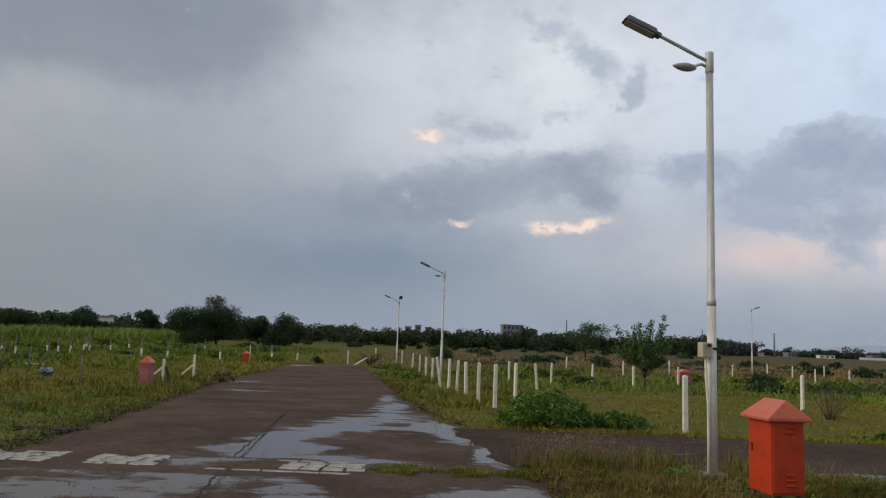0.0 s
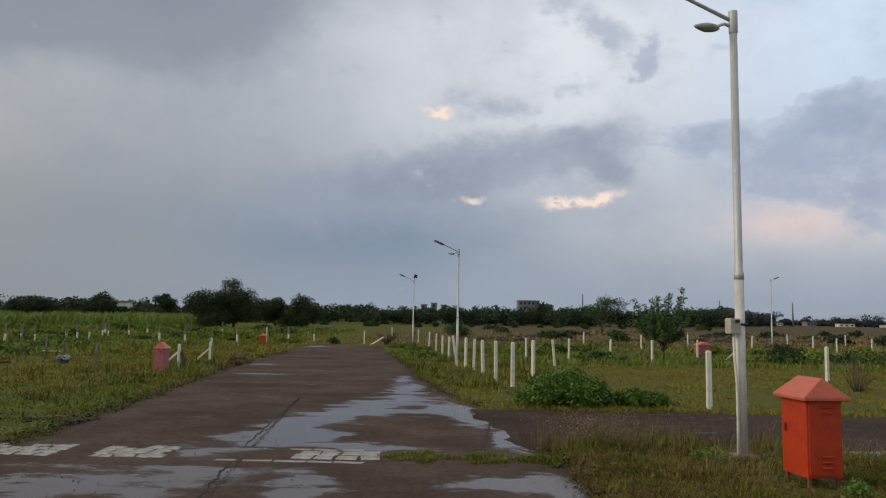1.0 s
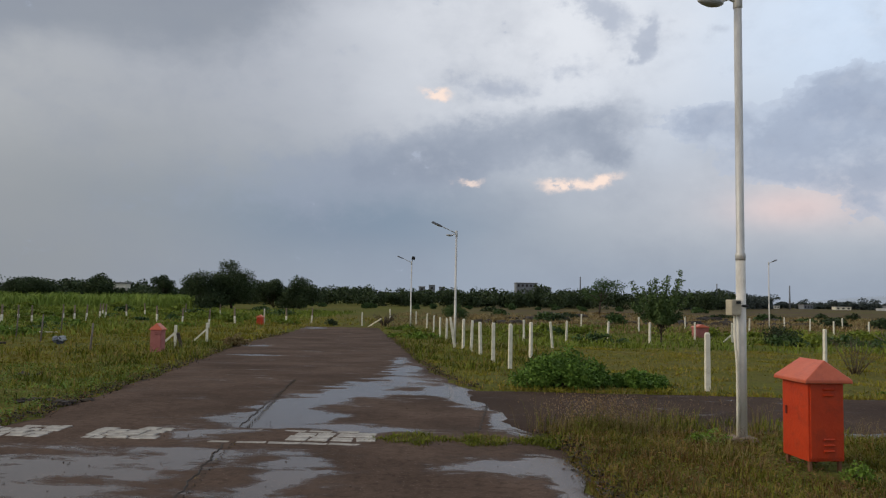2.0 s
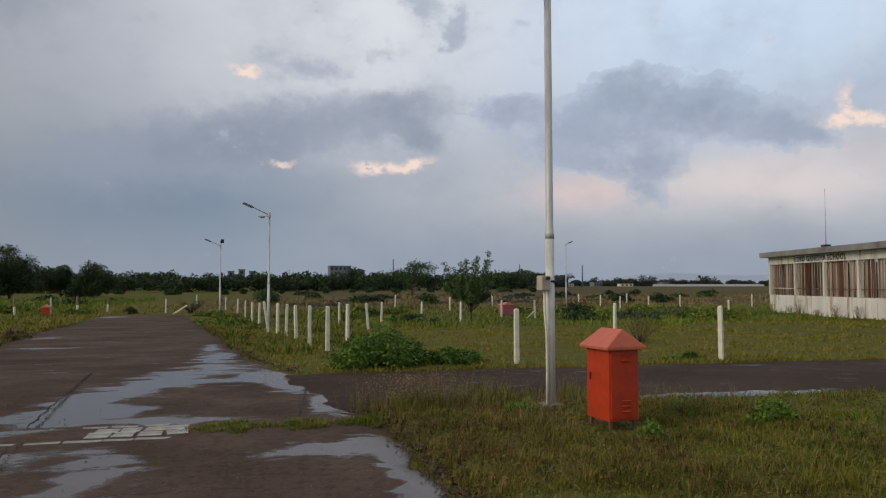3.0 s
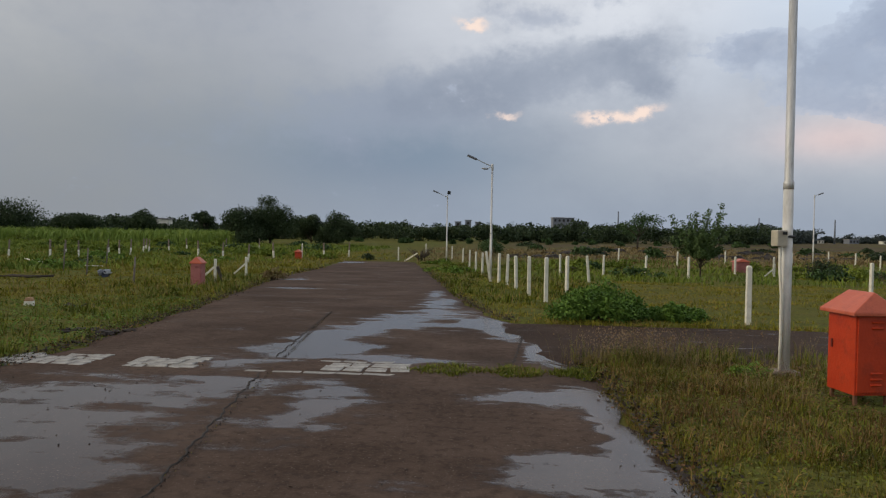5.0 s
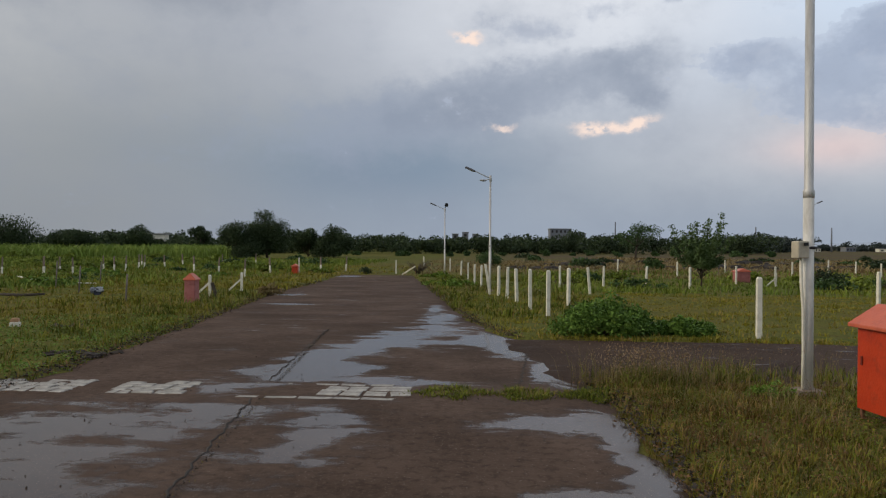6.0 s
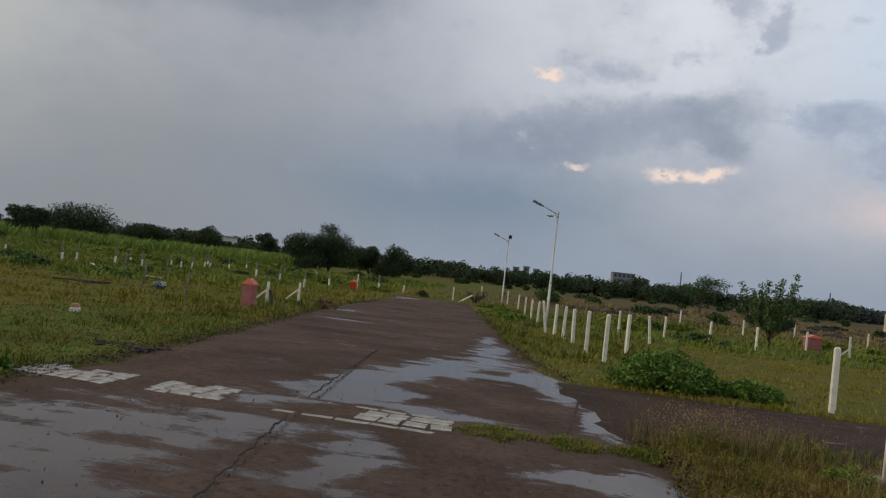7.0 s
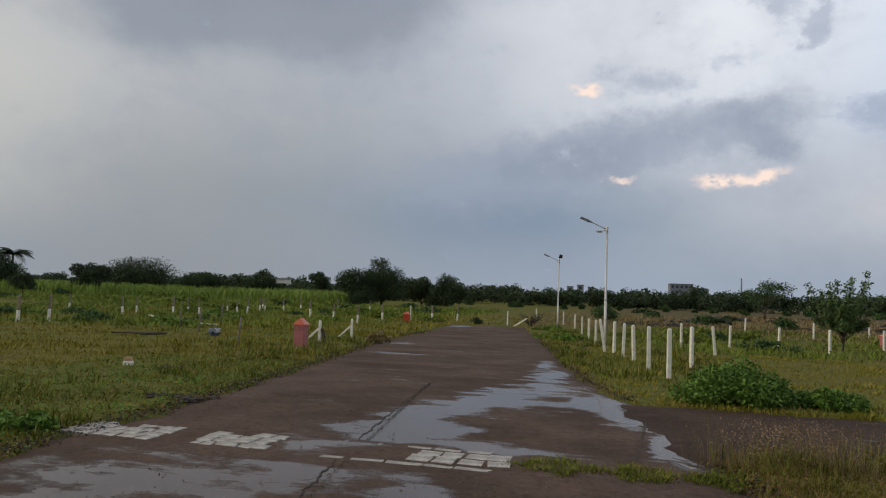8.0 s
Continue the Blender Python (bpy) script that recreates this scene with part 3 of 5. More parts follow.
# ---------------------------------------------------------------- street lamps
def street_lamp(x, y, height, label, old_head=True, floodlight=False, arm=1.0, turn=0.0, flip=1):
    root = empty("street_lamp", stand(x, y, turn, sink=0.02), label, "street lamp", "street lamps")
    joint = height * 0.40
    bm = bmesh.new()
    box(bm, (0.28, 0.28, 0.13), bevel=0.03, taper=0.85)
    part("footing", bm, M_BARE, root, "rough concrete footing")
    bm = bmesh.new()
    tube(bm, [(0, 0, 0.05), (0, 0, joint)], [0.051, 0.050], 16)
    part("lower_pole", bm, M_POLE, root, "whitish painted lower tube")
    bm = bmesh.new()
    tube(bm, [(0, 0, joint - 0.02), (0, 0, joint + 0.05), (0, 0, joint + 0.07), (0, 0, height - 0.1)], [0.0525, 0.0525, 0.043, 0.041], 16)
    part("upper_pole", bm, M_STEEL, root)
    bm = bmesh.new()
    tube(bm, [(0, 0, height - 0.26), (0, 0, height - 0.25), (0, 0, height - 0.01), (0, 0, height)], [0.042, 0.049, 0.049, 0.045], 16)
    part("sleeve", bm, M_STEEL, root)
    reach, rise = -0.64 * arm * flip, 0.29 * arm
    bm = bmesh.new()
    tube(bm, [(0, 0, height - 0.12), (reach, 0, height - 0.12 + rise), (reach * 1.05, 0, height - 0.12 + rise * 1.05)], [0.022, 0.020, 0.020], 10)
    part("arm", bm, M_STEEL, root)
    m = pose(reach * 1.02, 0, height - 0.12 + rise * 1.02, 0, 23 * flip, 0)
    bm = bmesh.new()
    box(bm, (0.44, 0.17, 0.075), m @ Matrix.Translation((-0.22 * flip, 0, -0.04)), 0.022, 0.86)
    box(bm, (0.10, 0.09, 0.05), m @ Matrix.Translation((0.0, 0, -0.03)), 0.012)
    head = part("lamp_head", bm, M_LAMP, root, "grey oblong lamp head")
    bm = bmesh.new()
    box(bm, (0.36, 0.13, 0.012), m @ Matrix.Translation((-0.22 * flip, 0, -0.052)), 0.004)
    part("diffuser", bm, M_LENS, head, "pale flat diffuser")
    if old_head:
        bm = bmesh.new()
        tube(bm, [(0, 0, height - 0.19), (-0.10 * flip, 0, height - 0.15), (-0.20 * flip, 0, height - 0.185)], [0.02, 0.018, 0.018], 8)
        part("bracket", bm, M_STEEL, root)
        bm = bmesh.new()
        bmesh.ops.create_uvsphere(bm, u_segments=18, v_segments=10, radius=1.0)
        for v in bm.verts:
            k = 1.0 - 0.35 * max(0.0, -v.co.x)
            v.co = Vector((v.co.x * 0.15, v.co.y * 0.075 * k, v.co.z * (0.045 if v.co.z > 0 else 0.05) * k))
        bmesh.ops.transform(bm, matrix=pose(-0.31 * flip, 0, height - 0.20, 0, 4 * flip, 0), verts=bm.verts)
        for f in bm.faces:
            f.smooth = True
        part("old_lamp_head", bm, M_LENS, root, "small rounded older lamp head")
    if floodlight:
        bm = bmesh.new()
        tube(bm, [(0.02, 0, height - 0.02), (0.05, 0, height + 0.12)], [0.02, 0.02], 8)
        box(bm, (0.26, 0.2, 0.24), pose(0.09, 0, height + 0.10, 12, 10, 0), 0.04, 0.8)
        part("floodlight", bm, M_BLACK, root, "black floodlight on the pole top")
    return root


near_lamp = street_lamp(2.925, 7.66, 5.01, "tall galvanised street lamp pole with two lamp heads")
near_lamp.matrix_basis = stand(2.925, 7.66, 8, 0, -0.15, 0.02)
street_lamp(-0.86, 30.0, 4.82, "tall slim street lamp pole on the grass verge", turn=9)
street_lamp(-4.75, 51.5, 4.82, "street lamp pole with a black floodlight on top", old_head=False, floodlight=True, turn=9)
street_lamp(23.15, 58.5, 5.6, "thin street lamp pole out in the field", old_head=False, arm=0.45, turn=10, flip=-1)

# meter box strapped to the near pole, with its cable pipe
meter = empty("meter_box", pose(2.83, 7.60, 1.36, 0, 0, 20), "cream meter box strapped to the lamp pole", "meter box")
bm = bmesh.new()
box(bm, (0.125, 0.10, 0.165), Matrix.Translation((-0.01, 0, 0)), 0.012)
body = part("case", bm, M_CREAM, meter)
bm = bmesh.new()
box(bm, (0.05, 0.012, 0.03), Matrix.Translation((0.005, -0.062, 0.12)), 0.004)
part("latch", bm, M_BLACK, body, "black latch")
bm = bmesh.new()
tube(bm, [(0.02 + 0.052 * math.cos(a * 0.5) + 0.105, 0.052 * math.sin(a * 0.5) + 0.02, 0.10) for a in range(14)], [0.014] * 14, 6)
part("strap", bm, M_BLACK, meter, "black strap round the pole")
bm = bmesh.new()
tube(bm, [(-0.0, 0, 0.01), (0.005, 0, -0.25), (0.03, 0.0, -0.5), (0.035, 0, -0.9), (0.03, 0, -1.33)], [0.014] * 5, 8)
part("cable_pipe", bm, M_WHITE, meter, "white cable pipe running down to the ground")

# ---------------------------------------------------------------- feeder boxes
def feeder_box(x, y, turn, size, roof_mat, mat, label, legs=0.12, lip=0.055):
    """A sheet-metal cabinet on four legs under a hipped lid."""
    wdt, dep, hgt = size
    root = empty("feeder_box", stand(x, y, turn, sink=0.0), label, "feeder box", "feeder boxes")
    bm = bmesh.new()
    box(bm, (wdt, dep, hgt), Matrix.Translation((0, 0, legs)), 0.006)
    box(bm, (wdt + 0.03, dep + 0.03, 0.02), Matrix.Translation((0, 0, legs + hgt - 0.02)), 0.004)
    body = part("body", bm, mat, root)
    bm = bmesh.new()
    box(bm, (wdt - 0.035, 0.014, hgt - 0.06), Matrix.Translation((0, -dep / 2 - 0.005, legs + 0.025)), 0.004)
    door = part("door", bm, mat, root)
    for k, z in enumerate((hgt * 0.80, hgt * 0.87, hgt * 0.12, hgt * 0.19, hgt * 0.26)):
        bm = bmesh.new()
        box(bm, (0.10, 0.02, 0.014), pose(0.015, -dep / 2 - 0.016, legs + z, 28, 0, 0), 0.004)
        part("louvre", bm, mat, door)
    bm = bmesh.new()
    box(bm, (0.010, 0.022, 0.075), Matrix.Translation((-wdt / 2 - 0.007, dep * 0.33, legs + hgt * 0.52)), 0.003)
    part("handle", bm, M_RED_DARK, body, "dark lever handle")
    # lid: low eaves, ridge running front to back, sloped ends
    bm = bmesh.new()
    a, b, z0, z1 = wdt / 2 + lip, dep / 2 + lip, legs + hgt + 0.0, legs + hgt + 0.17
    low = [bm.verts.new(p) for p in ((-a, -b, z0 - 0.03), (a, -b, z0 - 0.03), (a, b, z0 - 0.03), (-a, b, z0 - 0.03))]
    eave = [bm.verts.new(p) for p in ((-a, -b, z0), (a, -b, z0), (a, b, z0), (-a, b, z0))]
    top = [bm.verts.new(p) for p in ((0, -b * 0.72, z1), (0, b * 0.72, z1))]
    for k in range(4):
        bm.faces.new((low[k], low[(k + 1) % 4], eave[(k + 1) % 4], eave[k]))
    bm.faces.new((eave[0], eave[1], top[0]))
    bm.faces.new((eave[1], eave[2], top[1], top[0]))
    bm.faces.new((eave[2], eave[3], top[1]))
    bm.faces.new((eave[3], eave[0], top[0], top[1]))
    bm.faces.new(low[::-1])
    bmesh.ops.bevel(bm, geom=list(bm.edges), offset=0.005, segments=1, affect="EDGES")
    part("lid", bm, roof_mat, root)
    for sx in (-1, 1):
        for sy in (-1, 1):
            bm = bmesh.new()
            box(bm, (0.03, 0.03, legs + 0.12), Matrix.Translation((sx * (wdt / 2 - 0.03), sy * (dep / 2 - 0.03), -0.1)), 0.003)
            part("leg", bm, M_RUST, root, "rusty angle-iron leg")
    return root


M_RED_DARK = plain("dark_red_enamel", (0.16, 0.02, 0.012), 0.5)
feeder_box(3.175, 6.60, 10, (0.34, 0.38, 0.715), M_RED_ROOF, M_RED, "bright red metal feeder box with hipped lid, on legs")
feeder_box(-8.93, 19.9, 0, (0.31, 0.28, 0.66), M_RED_ROOF, M_PINK, "faded pinkish red metal feeder box beside the road", 0.05, 0.03)
feeder_box(-15.2, 50.0, 5, (0.42, 0.40, 0.55), M_RED_ROOF, M_RED, "small red metal feeder box in rough grass", 0.05)
feeder_box(13.7, 45.0, 15, (0.85, 0.5, 0.66), M_RED_ROOF, M_PINK, "faded red metal feeder box among weeds", 0.05)
copy_thing(first, stand(-15.1, 50.6, 20, sink=0.1))

# ---------------------------------------------------------------- leaves and blades
def blades(name, pts, hgt, wdt, mat, seed=0, bend=0.5, parent=None, label="", base=None, heading=None, tall=1.0):
    """Bent grass blades standing on the land at the given places; heading: the way each one leans."""
    r = np.random.default_rng(seed)
    n = len(pts)
    h = r.uniform(hgt[0], hgt[1], n) * r.uniform(0.6, 1.0, n) * tall
    a, b = r.uniform(0, 2 * np.pi, n), r.uniform(0, 2 * np.pi, n)
    if heading is not None:
        b = heading + r.normal(0, 0.5, n)
        a = b + np.pi / 2 + r.normal(0, 0.4, n)
    side = np.stack([np.cos(a), np.sin(a), 0 * a], 1) * (r.uniform(0.6, 1.2, n) * wdt / 2)[:, None]
    lean = np.stack([np.cos(b), np.sin(b), 0 * b], 1) * (h * r.uniform(0.05, bend, n))[:, None]
    up = np.stack([0 * h, 0 * h, h], 1)
    p = np.stack([pts[:, 0], pts[:, 1], (land(pts[:, 0], pts[:, 1]) if base is None else base) - 0.01 + 0 * h], 1)
    v = np.stack([p - side, p + side, p + lean * 0.35 + up * 0.7 - side * 0.8, p + lean * 0.35 + up * 0.7 + side * 0.8, p + lean + up], 1).reshape(-1, 3)
    k = np.arange(n)[:, None] * 5
    f = np.concatenate([k + [0, 1, 3], k + [0, 3, 2], k + [2, 3, 4]], 0)
    return arrays(name, v, f, mat, parent, label)


def tufts(name, roots, per, spread, hgt, wdt, mat, seed=0, bend=1.4, base=None):
    """Tufts whose blades lean outwards from each root, every tuft with a height of its own."""
    r = np.random.default_rng(seed + 1000)
    c = np.repeat(roots, per, 0)
    size = np.repeat(0.35 + 1.25 * r.random(len(roots)) ** 1.6, per)
    off = r.normal(0, spread, (len(c), 2)) * size[:, None]
    pts = c + off
    if base is None:
        keep = ~on_road(pts[:, 0], pts[:, 1], -0.10)
    else:
        keep = np.ones(len(pts), bool)
    heading = np.arctan2(off[:, 1], off[:, 0])
    return blades(name, pts[keep], hgt, wdt, mat, seed, bend, heading=heading[keep], tall=size[keep], base=None if base is None else base(pts[keep]))


def scatter(x0, x1, y0, y1, n, seed, margin=-0.08, clump=0.0):
    """Places off the roads, gathered into clumps if wished."""
    r = np.random.default_rng(seed)
    p = np.stack([r.uniform(x0, x1, n), r.uniform(y0, y1, n)], 1)
    if clump:
        c = np.stack([r.uniform(x0, x1, max(3, n // 40)), r.uniform(y0, y1, max(3, n // 40))], 1)
        p = np.where(r.random((n, 1)) < 0.5, c[r.integers(0, len(c), n)] + r.normal(0, clump, (n, 2)), p)
    return p[~on_road(p[:, 0], p[:, 1], margin)]


def leaves(centres, size, seed, up=0.4):
    """Folded leaf diamonds about the centres."""
    r = np.random.default_rng(seed)
    n = len(centres)
    d = r.normal(size=(n, 3))
    d[:, 2] += up
    d /= np.linalg.norm(d, axis=1)[:, None]
    a = np.cross(d, r.normal(size=(n, 3)))
    a /= np.linalg.norm(a, axis=1)[:, None]
    b = np.cross(d, a)
    s = (size * r.uniform(0.55, 1.25, n))[:, None]
    c = centres
    v = np.stack([c - a * s, c - b * s * 0.55 + d * s * 0.15, c + a * s, c + b * s * 0.55 + d * s * 0.15], 1).reshape(-1, 3)
    return v, np.arange(n * 4).reshape(n, 4)


def lobes(spots, n, seed, hollow=0.55):
    """Places in ragged balls; spots: rows of x, y, z, rx, rz."""
    r = np.random.default_rng(seed)
    spots = np.asarray(spots, float)
    weight = spots[:, 3] ** 2
    k = r.choice(len(spots), n, p=weight / weight.sum())
    d = r.normal(size=(n, 3))
    d /= np.linalg.norm(d, axis=1)[:, None]
    bumpy = 1 + 0.13 * np.sin(d[:, 0] * 5 + k) * np.cos(d[:, 2] * 6 + k * 2) + 0.09 * np.sin(d[:, 1] * 9 + k)
    rad = (hollow + (1 - hollow) * r.random(n) ** 0.55) * bumpy
    return spots[k, :3] + d * rad[:, None] * spots[k][:, [3, 3, 4]]


def tree(x, y, h, wide, n, leaf, seed, label, mat=None, clear=0.25, count=9, squat=0.48, name="tree", airy=0.12):
    """A tapered trunk that forks into limbs, each with a ragged clump of leaves."""
    r = random.Random(seed)
    root = empty(name, stand(x, y, r.uniform(0, 360), sink=0.05), label, "tree")
    spots = []
    bm = bmesh.new()
    fork = h * clear
    lean = Vector((r.uniform(-0.06, 0.06) * h, r.uniform(-0.06, 0.06) * h, 0))
    tube(bm, [(0, 0, 0), lean * 0.5 + Vector((0, 0, fork * 0.6)), lean + Vector((0, 0, fork))], [h * 0.030, h * 0.024, h * 0.02], 8)
    for k in range(count):
        a = 2 * math.pi * (k + r.uniform(-0.3, 0.3)) / count
        far = wide / 2 * (r.uniform(0.35, 0.72) if k else 0.1)
        top = h * (r.uniform(0.10 + clear * 0.9, 0.80) if k else 0.84)
        end = lean + Vector((math.cos(a) * far, math.sin(a) * far, top))
        mid = lean + Vector((math.cos(a) * far * 0.45, math.sin(a) * far * 0.45, fork + (top - fork) * 0.45))
        tube(bm, [lean + Vector((0, 0, fork * 0.9)), mid, end], [h * 0.014, h * 0.009, h * 0.003], 6)
        size = wide * r.uniform(0.19, 0.28)
        spots.append((end.x, end.y, min(end.z, h - size * squat * 1.6), size, size * squat * 1.7))
    part("trunk", bm, M_BARK, root)
    c = lobes(spots, int(n * 3.4), seed, airy)
    c[:, 2] = np.maximum(c[:, 2], h * clear * 0.9)
    arrays("crown", *leaves(c, leaf * 0.62, seed), mat or M_LEAF_DARK, root)
    return root


# single trees that stand out
tree(-35.6, 103.0, 7.3, 7.0, 5200, 0.22, 11, "large dark broadleaf tree standing beyond the field", count=18, clear=0.14)
tree(-38.4, 100.0, 5.5, 7.0, 4200, 0.22, 12, "dark rounded tree beside a taller one", count=16, clear=0.06)
tree(-71.0, 111.0, 4.4, 8.4, 3000, 0.22, 13, "low spreading umbrella-shaped tree", clear=0.35, squat=0.28)
tree(-66.6, 123.0, 5.5, 6.4, 2600, 0.24, 14, "round-headed tree on a bare trunk", clear=0.32)
tree(-89.5, 118.0, 6.9, 13.5, 5200, 0.30, 15, "broad dark tree over the crop field", count=18, clear=0.05)
tree(-80.5, 95.0, 4.9, 6.0, 2800, 0.24, 16, "rounded dark green tree by the crop", clear=0.08)
tree(-109.0, 102.0, 6.9, 11.0, 3000, 0.28, 17, "dark bushy tree at the edge of the field", clear=0.05)
tree(-34.0, 118.0, 4.9, 6.0, 2400, 0.24, 18, "dark bushy tree at the edge of the field", clear=0.05)
tree(-28.9, 116.0, 5.4, 7.4, 3000, 0.24, 19, "broad bushy tree at the edge of the field", count=12, clear=0.05)
tree(-62.0, 140.0, 6.0, 5.0, 1800, 0.26, 24, "small round tree behind the crop field", clear=0.2)
tree(19.9, 120.0, 6.3, 7.6, 760, 0.24, 20, "thin-crowned tree with a visible trunk", M_LEAF, clear=0.36, squat=0.34, airy=0.1)
tree(-2.0, 70.0, 1.7, 2.4, 700, 0.13, 22, "low scrubby green tree near the road's end", M_LEAF, clear=0.12)
tree(-101.0, 97.0, 6.2, 10.0, 3000, 0.30, 23, "dark tree under a palm", clear=0.15)
tree(-70.0, 72.0, 2.9, 3.4, 1300, 0.14, 25, "small dark tree with a short trunk in the field", clear=0.35)

# the young tree in the right-hand field: steep shoots with loose leaves
sapling = empty("young_tree", stand(9.75, 38.6, 30, sink=0.05), "young green tree with loose upright shoots", "tree")
r = random.Random(5)
bm = bmesh.new()
tube(bm, [(0, 0, 0), (0.03, 0.02, 0.55), (0.0, 0.05, 1.1)], [0.055, 0.045, 0.035], 8)
spots = []
for k in range(34):
    a = r.uniform(0, 2 * math.pi)
    far, top = r.uniform(0.3, 1.65), r.choice((r.uniform(0.9, 2.2), r.uniform(1.6, 3.4)))
    top = min(top, 3.75 - 0.8 * max(0, far - 0.45)) * 1.13
    s = 0.45 + 0.5 * r.random()
    e = Vector((math.cos(a) * far, math.sin(a) * far, top))
    o = Vector((math.cos(a) * far * 0.25, math.sin(a) * far * 0.25, s + 0.25))
    tube(bm, [(0, 0.02, s), o, o.lerp(e, 0.6) + Vector((0, 0, 0.06)), e], [0.022, 0.016, 0.010, 0.004], 6)
    for q in np.linspace(0.25, 1.0, 6):
        p = o.lerp(e, q)
        if p.z > 1.15:
            spots.append((p.x, p.y, p.z, 0.20 + 0.10 * (1 - q), 0.22))
part("trunk", bm, M_BARK, sapling)
arrays("crown", *leaves(lobes(spots, 9500, 9, 0.1), 0.068, 10), M_SAPLING, sapling)

# palm far off on the left
palm = empty("palm_tree", stand(-104.5, 104.0, sink=0.1), "tall palm tree with drooping fronds", "palm tree")
bm = bmesh.new()
tube(bm, [(0, 0, 0), (0.2, 0, 4), (0.1, 0.1, 6.4)], [0.25, 0.18, 0.15], 8)
part("trunk", bm, M_BARK, palm)
r = random.Random(8)
for k in range(26):
    a, drop, rise = 2 * math.pi * k / 13 + r.uniform(-0.2, 0.2), r.uniform(0.2, 1.2), r.uniform(1.0, 3.4)
    v, f = [], []
    for s in np.linspace(0.0, 1.0, 19):
        out, z = 3.1 * s, 6.4 + rise * s - (1.6 + drop) * s * s * 1.2
        for sign in (-1, 1):
            wide = 0.9 * math.sin(math.pi * min(1, s * 0.9 + 0.1))
            p = [(out - 0.17, 0.0, z), (out + 0.17, 0.0, z), (out + 0.35, sign * wide, z - 0.25 * wide - 0.1)]
            f.append([len(v), len(v) + 1, len(v) + 2])
            v += [(0.1 + q[0] * math.cos(a) - q[1] * math.sin(a), 0.1 + q[0] * math.sin(a) + q[1] * math.cos(a), q[2]) for q in p]
    arrays("frond", v, f, M_LEAF_DARK, palm)

# ---------------------------------------------------------------- bushes
def bush(x, y, wide, deep, h, n, leaf, seed, mat, label, name="bush", turn=0.0):
    r = random.Random(seed)
    root = empty(name, stand(x, y, turn, sink=0.02), label, "bush")
    spots, bm = [], bmesh.new()
    for k in range(max(16, int(wide * 14))):
        px, py = r.uniform(-1, 1), r.uniform(-1, 1)
        if px * px + py * py > 1:
            continue
        rad = r.uniform(0.26, 0.40) * h
        top = h * (1 - 0.55 * (px * px + py * py)) * r.uniform(0.75, 1.0) - rad * 0.8
        end = Vector((px * wide / 2 * 0.85, py * deep / 2 * 0.85, max(rad * 0.5, top)))
        spots.append((*end, rad * 1.2, rad))
        tube(bm, [(px * 0.1, py * 0.1, 0), end * 0.5 + Vector((0, 0, 0.04)), end], [0.012, 0.008, 0.004], 5)
    part("stem", bm, M_TWIG, root)
    c = lobes(spots, n, seed, 0.3)
    c[:, 2] = np.maximum(c[:, 2], 0.02)
    arrays("foliage", *leaves(c, leaf, seed, 0.8), mat, root)
    return root


bush(1.66, 13.35, 1.86, 1.2, 0.76, 12000, 0.034, 31, M_BUSH, "lush green leafy bush at the roadside")
bush(3.15, 13.45, 1.3, 0.9, 0.46, 5600, 0.034, 32, M_BUSH, "low green leafy bush beside a larger one")
bush(7.9, 13.3, 1.2, 0.5, 0.20, 900, 0.05, 33, M_BUSH, "flat green weeds along the side road", "weed_patch")
bush(15.8, 38.0, 2.0, 1.5, 1.2, 1500, 0.07, 34, M_LEAF_DARK, "dark scrubby bush in the field")
bush(-10.7, 52.3, 0.9, 0.8, 0.62, 700, 0.06, 35, M_LEAF_DARK, "small dark bush at the road's end")
bush(-8.6, 25.6, 1.0, 0.7, 0.45, 600, 0.06, 36, M_GRASS_DRY, "brownish weed clump at the road's edge", "weed_clump")
bush(-5.7, 6.9, 0.8, 0.6, 0.26, 900, 0.04, 37, M_BUSH, "small bright green weed at the road's edge", "weed_clump")
bush(4.75, 6.35, 0.55, 0.45, 0.36, 1500, 0.022, 38, M_WEED, "bright yellow-green weed in the verge", "weed_clump")
bush(3.34, 6.12, 0.26, 0.22, 0.22, 600, 0.017, 39, M_WEED, "bright green weed at the foot of the red box", "weed_clump")
bush(2.55, 7.55, 0.5, 0.4, 0.24, 1000, 0.02, 40, M_WEED, "bright green weed at the foot of the lamp pole", "weed_clump")
bush(4.3, 7.3, 0.4, 0.3, 0.2, 600, 0.02, 41, M_WEED, "small green weed in the verge", "weed_clump")
r = random.Random(77)
for k in range(30):
    x, y = r.uniform(2, 27), r.uniform(36, 50)
    bush(x, y, r.uniform(1.2, 3.6), r.uniform(0.8, 1.8), r.uniform(0.35, 0.8), 420, 0.11, 100 + k, r.choice((M_CROP, M_LEAF, M_CROP)), "low green weeds in the field", "weed_clump")
for k in range(26):
    x, y = r.uniform(-40, -14), r.uniform(28, 62)
    bush(x, y, r.uniform(1.2, 4.0), r.uniform(0.8, 2.2), r.uniform(0.3, 0.65), 400, 0.11, 150 + k, r.choice((M_CROP, M_WEED, M_LEAF)), "low green weeds in the field", "weed_clump")
for k in range(34):
    x, y = r.uniform(-2, 95), r.uniform(66, 130)
    bush(x, y, r.uniform(2, 5), r.uniform(1, 3), r.uniform(0.6, 1.3), 350, 0.2, 190 + k, r.choice((M_LEAF_DARK, M_LEAF)), "dark scrub on the plain", "scrub")
